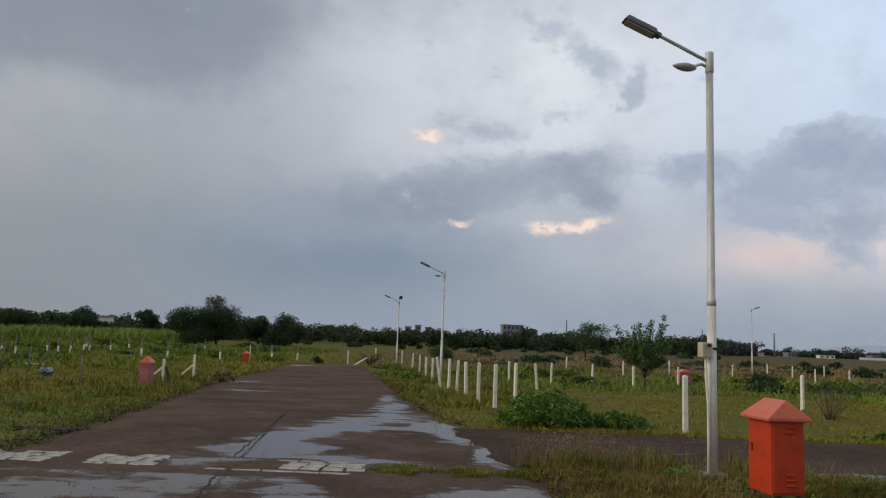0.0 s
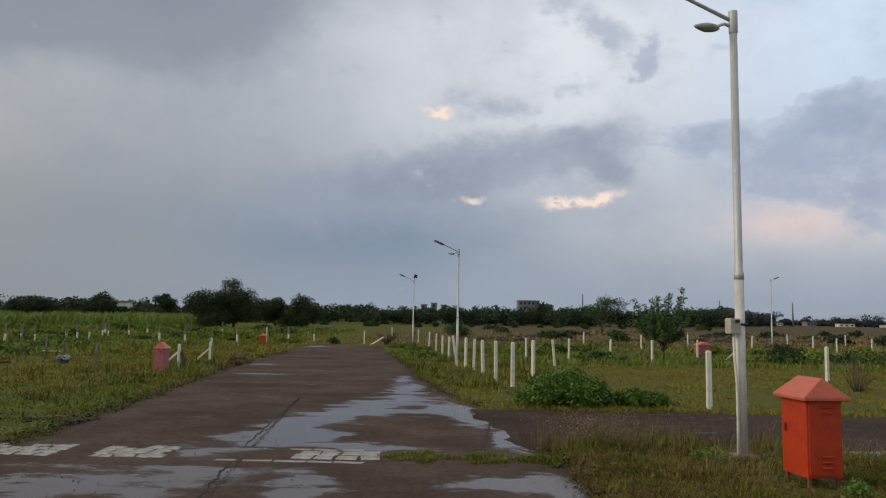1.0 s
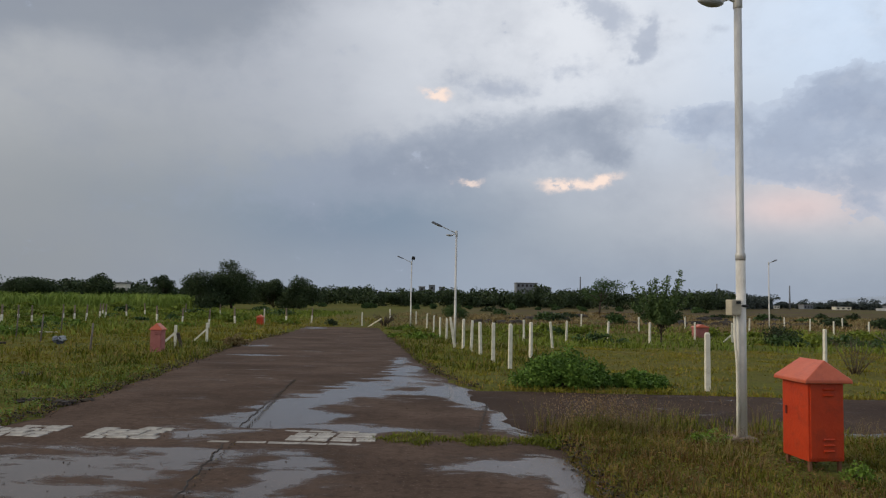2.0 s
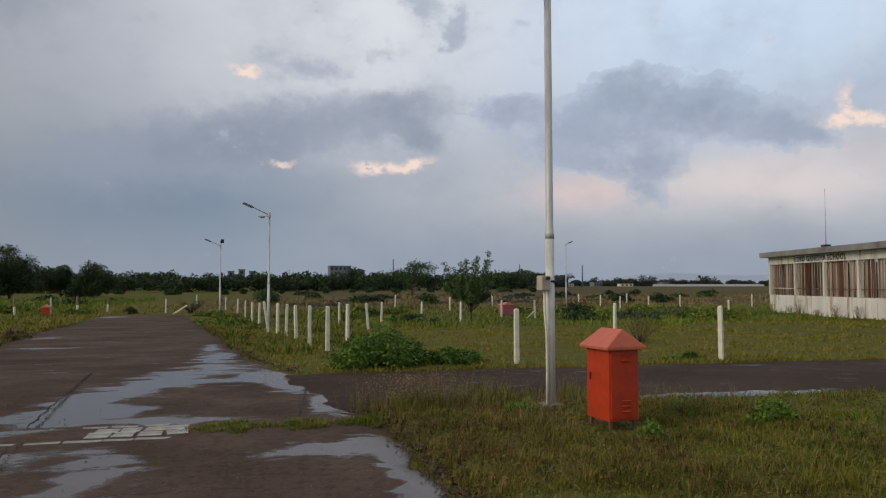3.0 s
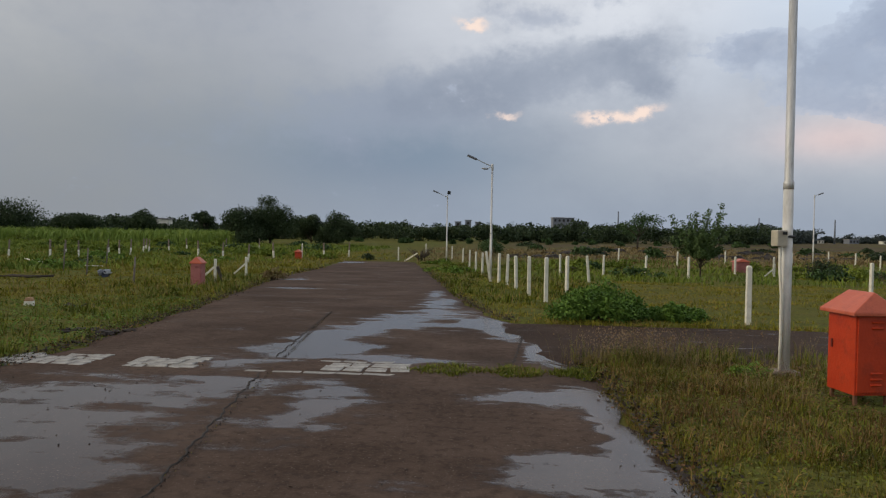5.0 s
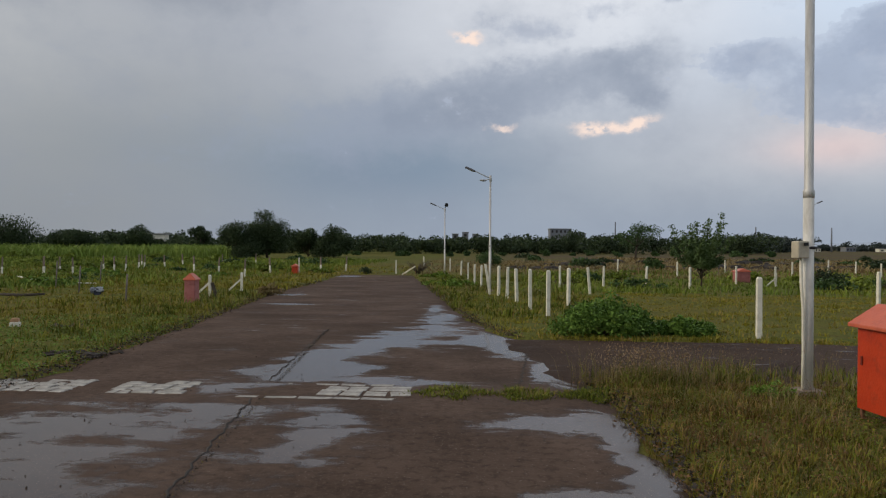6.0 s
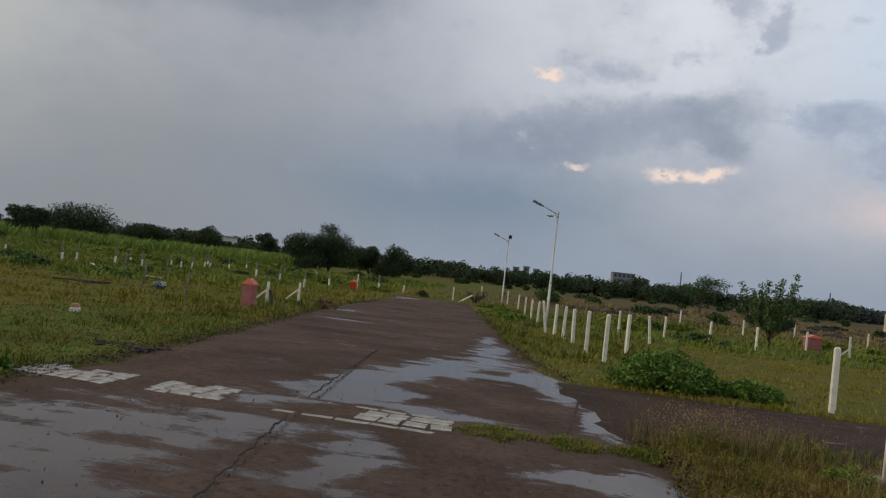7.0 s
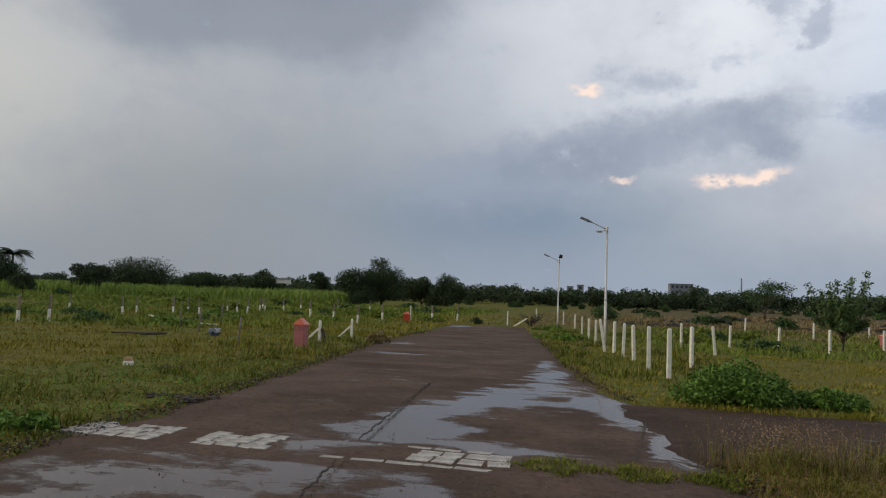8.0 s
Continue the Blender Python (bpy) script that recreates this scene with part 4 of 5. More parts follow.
for k in range(12):
    y = r.uniform(30, 49)
    bush(np.interp(y, *RIGHT) + r.uniform(0.6, 2.0), y, r.uniform(1, 2.2), r.uniform(0.8, 1.4), r.uniform(0.25, 0.5), 380, 0.08, 210 + k, r.choice((M_CROP, M_WEED)), "low green weeds along the road's edge", "weed_clump")


def twig_shrub(x, y, h, wide, seed, label, name="dry_shrub", mat=None, thick=1.0):
    """A leafless shrub of forking twigs."""
    r = random.Random(seed)
    bm = bmesh.new()
    for k in range(26):
        a, far = r.uniform(0, 2 * math.pi), r.uniform(0.1, 0.5) * wide
        e = Vector((math.cos(a) * far, math.sin(a) * far, h * r.uniform(0.5, 1.0)))
        o = Vector((math.cos(a) * 0.04, math.sin(a) * 0.04, 0))
        m = o.lerp(e, 0.5) + Vector((r.uniform(-0.05, 0.05), r.uniform(-0.05, 0.05), 0.06))
        tube(bm, [o, m, e], [0.009 * thick, 0.006 * thick, 0.002 * thick], 5)
        for _ in range(3):
            q = m.lerp(e, r.random())
            tube(bm, [q, q + Vector((r.uniform(-0.16, 0.16), r.uniform(-0.16, 0.16), r.uniform(0.05, 0.22)))], [0.004 * thick, 0.0015 * thick], 4)
    ob = tagged(linked(name, bm, mat or M_TWIG), label, "shrub")
    ob.matrix_basis = stand(x, y, 0, sink=0.03)
    return ob


twig_shrub(9.3, 18.0, 1.05, 1.3, 1, "leafless brown twiggy shrub beside a fence post")
twig_shrub(15.4, 38.4, 1.15, 1.7, 2, "dark dry twiggy shrub in the field", thick=2.0)
twig_shrub(22.5, 40.5, 0.8, 2.6, 4, "pale grey heap of thorny twigs in the field", "thorn_heap", M_STAKE, 2.0)
heap = twig_shrub(-6.9, 53.6, 1.0, 2.4, 3, "heap of dark cut branches at the road's end", "branch_heap", M_BARK, 4.0)
for x, y, turn, lean in [(-8.55, 53.4, 0, 0), (-7.9, 52.4, 60, 62)]:
    p = copy_thing(first, stand(x, y, turn, lean, 0, 0.28 if lean == 0 else 0.0))
    tagged(p, "whitewashed concrete post, tilted, by the branch heap")

# braced corner posts on the left verge
def braced_post(x, y, turn, label):
    root = empty("braced_post", stand(x, y, turn, sink=0.05), label, "post", "braced posts")
    part("post", post_mesh(0.84, 0.085), M_WHITE, root)
    bm = bmesh.new()
    box(bm, (0.06, 0.06, 0.88), pose(-0.62, 0, 0.0, 0, 47, 0), 0.006)
    part("brace", bm, M_WHITE, root)
    return root


braced_post(-10.45, 27.6, 5, "white concrete corner post with a slanting brace")
braced_post(-9.7, 22.9, 5, "white concrete post with a brace and broken foot")
stump = tagged(linked("broken_post", post_mesh(0.62, 0.11), M_BARK), "dark broken post leaning in the grass", "post")
stump.matrix_basis = stand(-9.45, 22.9, 20, 0, -16, 0.05)
braced_post(13.9, 39.9, 0, "white concrete corner post with a slanting brace")

for x, y, h in [(-18.0, 27.4, 1.15), (-10.5, 19.2, 0.85), (-15.2, 24.5, 1.0), (-19.5, 33.0, 1.1)]:
    bm = bmesh.new()
    tube(bm, [(0, 0, 0), (0.02, 0.0, h * 0.5), (0.05, 0.02, h + 0.1)], [0.03, 0.028, 0.024], 7)
    ob = tagged(linked("wooden_stake", bm, M_STAKE), "dark weathered wooden stake in the grass", "stake", "wooden stakes")
    ob.matrix_basis = stand(x, y, 40, sink=0.1)

# boundary stone, bundle, fallen branch, mud
stone = empty("marker_stone", stand(-8.75, 12.4, 15, sink=0.03), "short white marker stone with an orange top", "marker stone")
bm = bmesh.new()
box(bm, (0.17, 0.14, 0.17), bevel=0.02, taper=0.9)
part("base", bm, M_WHITE, stone)
bm = bmesh.new()
box(bm, (0.15, 0.125, 0.07), Matrix.Translation((0, 0, 0.168)), 0.02, 0.75)
part("cap", bm, plain("orange_paint", (0.46, 0.27, 0.14), 0.7), stone, "worn orange top")

bundle = empty("discarded_bundle", stand(-13.9, 23.5, 30, 0, 0, -0.14), "crumpled blue and white bundle lying in grass", "bundle")
for k, (mat, at, size, nm) in enumerate(((plain("blue_cloth", (0.045, 0.055, 0.085), 0.7), (0, 0, 0), (0.16, 0.13, 0.13), "cloth"), (plain("white_cloth", (0.45, 0.47, 0.50), 0.7), (0.05, -0.04, 0.07), (0.12, 0.09, 0.09), "wrap"),
                                             (plain("grey_cloth", (0.22, 0.24, 0.28), 0.7), (-0.13, -0.02, 0.06), (0.10, 0.11, 0.09), "fold"))):
    bm = bmesh.new()
    bmesh.ops.create_icosphere(bm, subdivisions=3, radius=1.0)
    for v in bm.verts:
        q = v.co * (1 + 0.6 * noise.noise(v.co * 2.3 + Vector((k * 5, 1, 0))) + 0.25 * noise.noise(v.co * 6))
        v.co = Vector((q.x * size[0] + at[0], q.y * size[1] + at[1], q.z * size[2] + at[2]))
    part(nm, bm, mat, bundle)

def lump(name, x, y, size, mat, label, category, seed, count=11):
    """A heap of uneven clods, half sunk into the ground."""
    root = empty(name, stand(x, y, 0, sink=0.0), label, category)
    r = random.Random(seed)
    for k in range(count):
        m = pose(r.uniform(-0.5, 0.5) * size[0], r.uniform(-0.5, 0.5) * size[1], 0, 0, 0, r.uniform(0, 180))
        s = r.uniform(0.35, 1.0)
        bm = bmesh.new()
        bmesh.ops.create_icosphere(bm, subdivisions=2, radius=1.0)
        for v in bm.verts:
            q = v.co * (1 + 0.55 * noise.noise(v.co * 1.7 + Vector((k * 3.1, seed, 0))))
            v.co = Vector((q.x * 0.2 * size[0] * s, q.y * 0.3 * size[1] * s, q.z * 0.62 * size[2] * s))
        bmesh.ops.transform(bm, matrix=m, verts=bm.verts)
        part("clod", bm, mat, root)
    return root


lump("mud_heap", -5.75, 9.6, (0.9, 0.35, 0.09), M_MUD, "low heap of dark wet mud at the road's edge", "mud", 1)
lump("mud_heap", -8.1, 12.7, (0.8, 0.35, 0.14), M_DARKSOIL, "dark clods of soil in the grass", "mud", 2)
lump("mud_heap", -6.6, 11.2, (0.4, 0.2, 0.06), M_MUD, "low heap of dark wet mud at the road's edge", "mud", 3)
for k, (x, y, a, b) in enumerate([(20, 74, 9, 0.7), (6, 80, 7, 0.8), (34, 92, 12, 0.9), (2, 66, 4, 0.6), (13, 96, 10, 1.0), (30, 78, 8, 0.6)]):
    lump("soil_bank", x, y, (a, 1.6, b), M_DARKSOIL, "low bank of dark turned soil on the plain", "soil bank", 10 + k)
bm = bmesh.new()
tube(bm, [(-0.9, 0, 0.06), (-0.3, 0.05, 0.09), (0.3, -0.03, 0.07), (1.0, 0.04, 0.10)], [0.03, 0.045, 0.05, 0.035], 7)
log = tagged(linked("fallen_branch", bm, M_BARK), "dark fallen branch lying in the grass", "branch")
log.matrix_basis = stand(-15.6, 21.6, 8, sink=-0.02)

for x, y, turn, long in [(-23.5, 34.5, 25, 1.6), (-27.0, 38.0, -30, 1.3), (-19.0, 31.0, 70, 1.1)]:
    bm = bmesh.new()
    box(bm, (long, 0.11, 0.05), Matrix.Translation((0, 0, 0.16)), 0.008)
    ob = tagged(linked("fallen_post", bm, M_WHITE), "pale concrete post lying in the weeds", "post", "fallen posts")
    ob.matrix_basis = stand(x, y, turn, 0, 4, 0.04)

# ---------------------------------------------------------------- school building
SCHOOL = Matrix.Translation(g(33.5, 45.7)) @ pose(0, 0, 0, 0, 0, -102.7)
# local x runs along the front, local y points into the building
school = empty("school_building", SCHOOL, "single-storey whitewashed school with stained walls and barred openings", "building")
LEN, DEEP, BAY = 19.4, 7.0, 3.76
def school_part(name, size, at, mat, label="", bevel=0.01, parent=None):
    bm = bmesh.new()
    box(bm, size, Matrix.Translation(at), bevel)
    return part(name, bm, mat, parent or school, label)


school_part("floor_slab", (LEN, DEEP, 0.12), (LEN / 2, DEEP / 2, -0.10), M_ROOF)
front = school_part("front_wall", (LEN, 0.2, 1.36), (LEN / 2, 0.14, -0.05), M_WALL, "lime-washed parapet wall, stained brown")
school_part("back_wall", (LEN, 0.2, 3.6), (LEN / 2, DEEP - 0.1, 0.02), M_WALL)
school_part("end_wall", (0.2, DEEP - 0.5, 3.6), (0.1, DEEP / 2, 0.02), M_WALL)
school_part("end_wall", (0.2, DEEP - 0.5, 3.6), (LEN - 0.1, DEEP / 2, 0.02), M_WALL)
beam = school_part("beam", (LEN, 0.26, 0.50), (LEN / 2, 0.12, 3.42), M_WALL, "white fascia beam with lettering")
roof = school_part("roof", (LEN + 0.5, DEEP + 0.9, 0.36), (LEN / 2, DEEP / 2 - 0.1, 3.925), M_ROOF, "grey stained concrete roof slab", 0.03)
for k in range(6):
    school_part("column", (0.19, 0.30, 2.14), (0.14 + k * BAY, 0.13, 1.30), M_WALL)
r = random.Random(12)
x = 0.3
while x < LEN - 0.3:
    wdt = r.uniform(0.12, 0.42)
    at = (x - 0.14) % BAY
    if 0.16 < at < BAY - wdt - 0.2 and r.random() < 0.80:
        mat = r.choice((M_CLOTH, M_CLOTH, M_CLOTH_DARK, M_PALE, M_CLOTH_DARK, M_PALE))
        drop = r.choice((0, 0, 0, 0.3))
        school_part("sheet", (wdt - 0.03, 0.02 + 0.02 * r.random(), 2.12 - drop), (x + wdt / 2, 0.20 + 0.03 * r.random(), 1.305 + drop), mat, "", 0.004)
    x += wdt
x = 0.42
while x < LEN - 0.4:
    if 0.2 < (x - 0.14) % BAY < BAY - 0.2:
        bm = bmesh.new()
        tube(bm, [(x, 0.10, 1.3), (x, 0.10, 3.43)], [0.024, 0.024], 6)
        part("bar", bm, r.choice((M_RUST, M_LIMEBAR, M_LIMEBAR, M_PALE)), school)
    x += r.uniform(0.16, 0.42)
for k in range(5):
    school_part("rail", (BAY - 0.3, 0.03, 0.04), (0.14 + (k + 0.5) * BAY, 0.075, 1.75), M_WALL if k == 0 else M_RUST, "", 0.004)
letters = bpy.data.curves.new("lettering", "FONT")
letters.body, letters.size, letters.extrude, letters.align_x = "LORD GANESHA SCHOOL", 0.46, 0.006, "LEFT"
letters.space_character = 1.2
letters.offset = 0.012
probe = new("lettering", letters)
bpy.context.view_layer.update()
me = bpy.data.meshes.new_from_object(probe.evaluated_get(bpy.context.evaluated_depsgraph_get()))
bpy.data.objects.remove(probe)
sign = new("lettering", me)
me.materials.clear()
me.materials.append(M_INK)
sign.parent = beam
sign.matrix_basis = Matrix.Translation((BAY + 0.25, -0.018, 3.53)) @ pose(0, 0, 0, 90, 0, 0)
tagged(sign, "dark painted capital letters")
mast = empty("roof_mast", SCHOOL @ Matrix.Translation((5.7, 1.2, 4.28)), "thin metal mast on a dark block, on the roof", "mast")
bm = bmesh.new()
tube(bm, [(0, 0, 0.2), (0, 0, 3.9)], [0.03, 0.012], 8)
part("rod", bm, M_STEEL, mast)
bm = bmesh.new()
box(bm, (0.55, 0.5, 0.30), bevel=0.04, taper=0.85)
part("block", bm, M_BLACK, mast, "dark weathered block")
for k, (u, h) in enumerate(((1.15, 1.0), (5.1, 1.15), (9.6, 0.9), (7.4, 0.5), (3.9, 0.7), (12.0, 0.8))):
    p = SCHOOL @ Vector((u, -0.35, 0))
    twig_shrub(p.x, p.y, h, 0.6, 60 + k, "dry yellow-brown weed against the school wall", "dead_weed", M_GRASS_DRY)

# ---------------------------------------------------------------- far distance
def far_wood(name, rows, label, mat, seed):
    """A belt of small woods seen far off."""
    r = np.random.default_rng(seed)
    v, f, n0 = [], [], 0
    for x0, y0, x1, y1, count, lo, hi, size in rows:
        for k in range(count):
            q = (k + r.random()) / count
            x, y = x0 + (x1 - x0) * q + r.normal(0, 3), y0 + (y1 - y0) * q + r.normal(0, 5)
            h = r.uniform(lo, hi)
            base = float(gz(y))
            spots = [(x + r.normal(0, h * 0.35), y + r.normal(0, h * 0.3), base + h * r.uniform(0.18, 0.74), h * r.uniform(0.25, 0.42), h * r.uniform(0.2, 0.3)) for _ in range(8)]
            c = lobes(spots, 640, int(r.integers(1 << 30)), 0.3)
            c[:, 2] = np.maximum(c[:, 2], base + 0.2)
            a, b = leaves(c, size * 0.6, int(r.integers(1 << 30)))
            v.append(a), f.append(b + n0)
            n0 += len(a)
    return tagged(arrays(name, np.concatenate(v), np.concatenate(f), mat), label, "woods", kind="stuff")


far_wood("tree_line", [
    (-190, 150, -60, 170, 42, 3.2, 5.2, 0.5), (-70, 165, 20, 200, 46, 3.6, 5.7, 0.55), (10, 200, 75, 225, 30, 4.4, 7.3, 0.65), (-130, 190, 40, 250, 60, 4.2, 6.6, 0.75)],
    "dark green belt of trees behind the fields", M_LEAF_DARK, 1)
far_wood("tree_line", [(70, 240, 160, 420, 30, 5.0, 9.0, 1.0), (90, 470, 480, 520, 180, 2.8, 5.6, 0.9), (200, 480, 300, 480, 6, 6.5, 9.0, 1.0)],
    "dark belt of trees across the plain, leaf colour tinted for haze", M_FARWOOD, 2)
far_wood("hedge", [(-60, 128, 5, 150, 14, 0.7, 1.8, 0.4), (-110, 110, -45, 135, 18, 0.9, 2.2, 0.4), (5, 150, 60, 170, 12, 0.8, 2.0, 0.4)],
    "low scrub in front of the trees", M_LEAF, 3)


def far_house(x, y, size, turn, label, mat, rows=1, cols=3):
    root = empty("house", pose(x, y, float(gz(y)) - 0.1, 0, 0, turn), label, "house")
    wdt, dep, h = size
    bm = bmesh.new()
    box(bm, (wdt, dep, h), bevel=0.05)
    part("wall", bm, mat, root)
    bm = bmesh.new()
    box(bm, (wdt + 0.6, dep + 0.6, 0.3), Matrix.Translation((0, 0, h)), 0.05)
    part("roof", bm, M_ROOF, root)
    for i in range(rows):
        for k in range(cols):
            bm = bmesh.new()
            box(bm, (wdt / cols * 0.45, 0.12, h / rows * 0.45), Matrix.Translation((wdt * ((k + 0.5) / cols - 0.5), -dep / 2 - 0.04, h / rows * (i + 0.3))), 0.02)
            part("window", bm, M_BLACK, root)
    return root


M_LIMEWALL = plain("bright_limewash", (0.78, 0.77, 0.74), 0.9)
# blue-grey tint stands in for air haze over far walls and masts
M_FARWALL = plain("haze_tinted_plaster", (0.20, 0.22, 0.25), 0.9)
far_house(27, 420, (12, 9, 12.0), 5, "unfinished grey multi-storey block beyond the trees", M_FARWALL, 4, 5)
far_house(37, 424, (9, 8, 9.5), 5, "grey block beyond the trees", M_FARWALL, 3, 3)
far_house(-87, 172, (3.2, 3, 4.4), 10, "small white house among trees", M_WHITE, 1, 2)
far_house(178, 450, (7, 6, 1.8), 8, "low pale house across the plain", M_WHITE, 1, 4)
far_house(205, 465, (6, 6, 2.6), 8, "low pale house across the plain", M_FARWALL, 1, 3)
far_house(222, 455, (9, 6, 1.9), -5, "low white shed across the plain", M_WHITE, 1, 3)
far_house(262, 475, (6, 6, 2.8), 5, "low pale house across the plain", M_FARWALL, 1, 3)
far_house(120, 440, (8, 6, 1.7), 5, "low white shed across the plain", M_WHITE, 1, 3)
for k, x in enumerate((-34, -28, -22)):
    far_house(x, 430, (3.5, 3, 9.0 + k % 2), 0, "pale water tank tower beyond the trees", M_FARWALL, 3, 1)
wall = empty("boundary_wall", pose(0, 0, 0), "long low white boundary wall across the plain", "wall")
for k in range(34):
    bm = bmesh.new()
    box(bm, (2.42, 0.3, 1.5), Matrix.Translation((240 + k * 2.5, 448 + 0.02 * k, float(gz(448)))), 0.04)
    part("wall_panel", bm, M_LIMEWALL, wall)
for x, y, h in [(52.8, 380, 15), (139, 430, 14), (168, 400, 13)]:
    bm = bmesh.new()
    tube(bm, [(0, 0, 0), (0, 0, h)], [0.5, 0.3], 6)
    ob = tagged(linked("pylon", bm, M_FARWALL), "thin grey mast far across the plain", "mast")
    ob.matrix_basis = stand(x, y)
# ridge on the horizon; its haze is only the material's colour
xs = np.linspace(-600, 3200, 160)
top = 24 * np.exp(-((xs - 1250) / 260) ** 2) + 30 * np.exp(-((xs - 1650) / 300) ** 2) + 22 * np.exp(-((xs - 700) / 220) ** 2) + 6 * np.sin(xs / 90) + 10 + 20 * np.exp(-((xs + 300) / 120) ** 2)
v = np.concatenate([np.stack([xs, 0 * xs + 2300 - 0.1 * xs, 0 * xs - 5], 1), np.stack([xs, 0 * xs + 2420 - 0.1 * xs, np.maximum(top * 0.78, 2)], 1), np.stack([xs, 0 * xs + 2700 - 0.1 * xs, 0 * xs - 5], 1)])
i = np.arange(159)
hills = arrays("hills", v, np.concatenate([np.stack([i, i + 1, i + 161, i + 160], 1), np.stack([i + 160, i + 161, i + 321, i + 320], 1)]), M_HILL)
tagged(hills, "hills on the horizon, their colour paled to blue for haze", "hills", kind="structure")
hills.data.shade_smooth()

# ---------------------------------------------------------------- crop, grass
r = np.random.default_rng(21)
p = np.stack([r.uniform(-150, -30, 60000), r.uniform(84, 150, 60000)], 1)
p = p[(p[:, 1] > 84 + 0.35 * (p[:, 0] + 95)) & (p[:, 0] < -36 - 0.25 * (p[:, 1] - 84))]
tagged(blades("crop_field", p, (1.5, 2.3), 0.2, M_FIELD, 22, 0.9), "tall light green crop field", "crop", kind="stuff")
for k, (x0, x1, y0, y1, n, per, spread, hgt, wdt, mat, clump, what) in enumerate([
        (0.9, 5.2, 1.0, 8.45, 6000, 13, 0.045, (0.03, 0.105), 0.006, M_VERGE, 0.12, "short tufted green and straw-coloured verge grass"),
        (3.9, 10.5, 1.6, 8.45, 4800, 13, 0.055, (0.03, 0.105), 0.008, M_LUSH, 0.14, "short tufted green verge grass"),
        (2.2, 6.0, 1.5, 7.6, 2400, 13, 0.045, (0.03, 0.09), 0.007, M_LUSH, 0.22, "dense green tufts in the verge"),
        (1.05, 3.3, 4.6, 8.45, 420, 12, 0.05, (0.06, 0.13), 0.005, M_RUSSET, 0.16, "reddish-brown dying grass in the verge"),
        (1.6, 5.5, 6.6, 8.45, 240, 8, 0.05, (0.10, 0.24), 0.004, M_GRASS_DRY, 0.22, "brownish taller grass in the verge"),
        (-15.0, -4.9, 4.0, 17.0, 4200, 10, 0.06, (0.025, 0.085), 0.014, M_GRASS, 0.25, "short olive grass"),
        (-8.2, -4.9, 4.5, 16.0, 750, 12, 0.07, (0.06, 0.17), 0.013, M_LUSH, 0.20, "greener tufts along the road's edge"),
        (-24.0, -5.5, 14.0, 34.0, 3600, 10, 0.10, (0.04, 0.13), 0.026, M_GRASS, 0.5, "short olive grass"),
        (-12.0, -7.0, 15.0, 34.0, 420, 12, 0.12, (0.10, 0.28), 0.022, M_LUSH, 0.4, "greener tufts along the road's edge"),
        (-42.0, -8.0, 30.0, 70.0, 2600, 10, 0.22, (0.10, 0.28), 0.05, M_GRASS, 0.9, "rough olive grass"),
        (-48.0, -15.0, 24.0, 62.0, 2400, 12, 0.25, (0.14, 0.38), 0.05, M_CROP, 1.2, "green weeds in the grass"),
        (-1.5, 16.0, 12.7, 30.0, 4000, 10, 0.09, (0.03, 0.10), 0.020, M_GRASS, 0.4, "short olive grass"),
        (14.0, 36.0, 12.7, 40.0, 2400, 10, 0.14, (0.04, 0.13), 0.034, M_GRASS, 0.6, "short olive grass"),
        (-6.0, 2.5, 15.0, 50.0, 1300, 12, 0.12, (0.08, 0.28), 0.026, M_LUSH, 0.4, "greener grass along the road's edge"),
        (0.0, 45.0, 30.0, 62.0, 2600, 10, 0.25, (0.12, 0.34), 0.05, M_CROP, 0.9, "green weeds in the field"),
        (-10.0, 50.0, 50.0, 100.0, 2000, 10, 0.35, (0.12, 0.35), 0.08, M_GRASS_DRY, 1.2, "brown-green rough grass on the plain"),
        (15.0, 100.0, 55.0, 130.0, 1600, 10, 0.6, (0.12, 0.40), 0.14, M_GRASS_DRY, 2.0, "brown-green rough grass on the plain")]):
    pts = scatter(x0, x1, y0, y1, n, 40 + k, -0.10 if k < 7 else -0.2, clump)
    pts = pts[(pts[:, 1] < 50) | (pts[:, 1] > 51)] if k in (9, 10, 13) else pts
    pts = pts[np.hypot(pts[:, 0] - 3.175, pts[:, 1] - 6.50) > 0.52]
    tagged(tufts("grass", pts, per, spread, hgt, wdt, mat, 60 + k), what, "grass", kind="stuff")

pts = scatter(-115.0, -16.0, 58.0, 96.0, 22000, 71, -0.2, 0.9)
tagged(blades("rough_weeds", pts, (0.15, 0.55), 0.13, M_CROP, 72, 1.2), "rough green weeds before the crop field", "weeds", kind="stuff")
r = random.Random(501)
for k in range(26):
    x, y = r.uniform(-75, -18), r.uniform(52, 92)
    bush(x, y, r.uniform(2, 6), r.uniform(1, 3), r.uniform(0.5, 1.3), 420, 0.17, 510 + k, r.choice((M_CROP, M_LEAF, M_CROP)), "low green scrub in the field", "scrub")

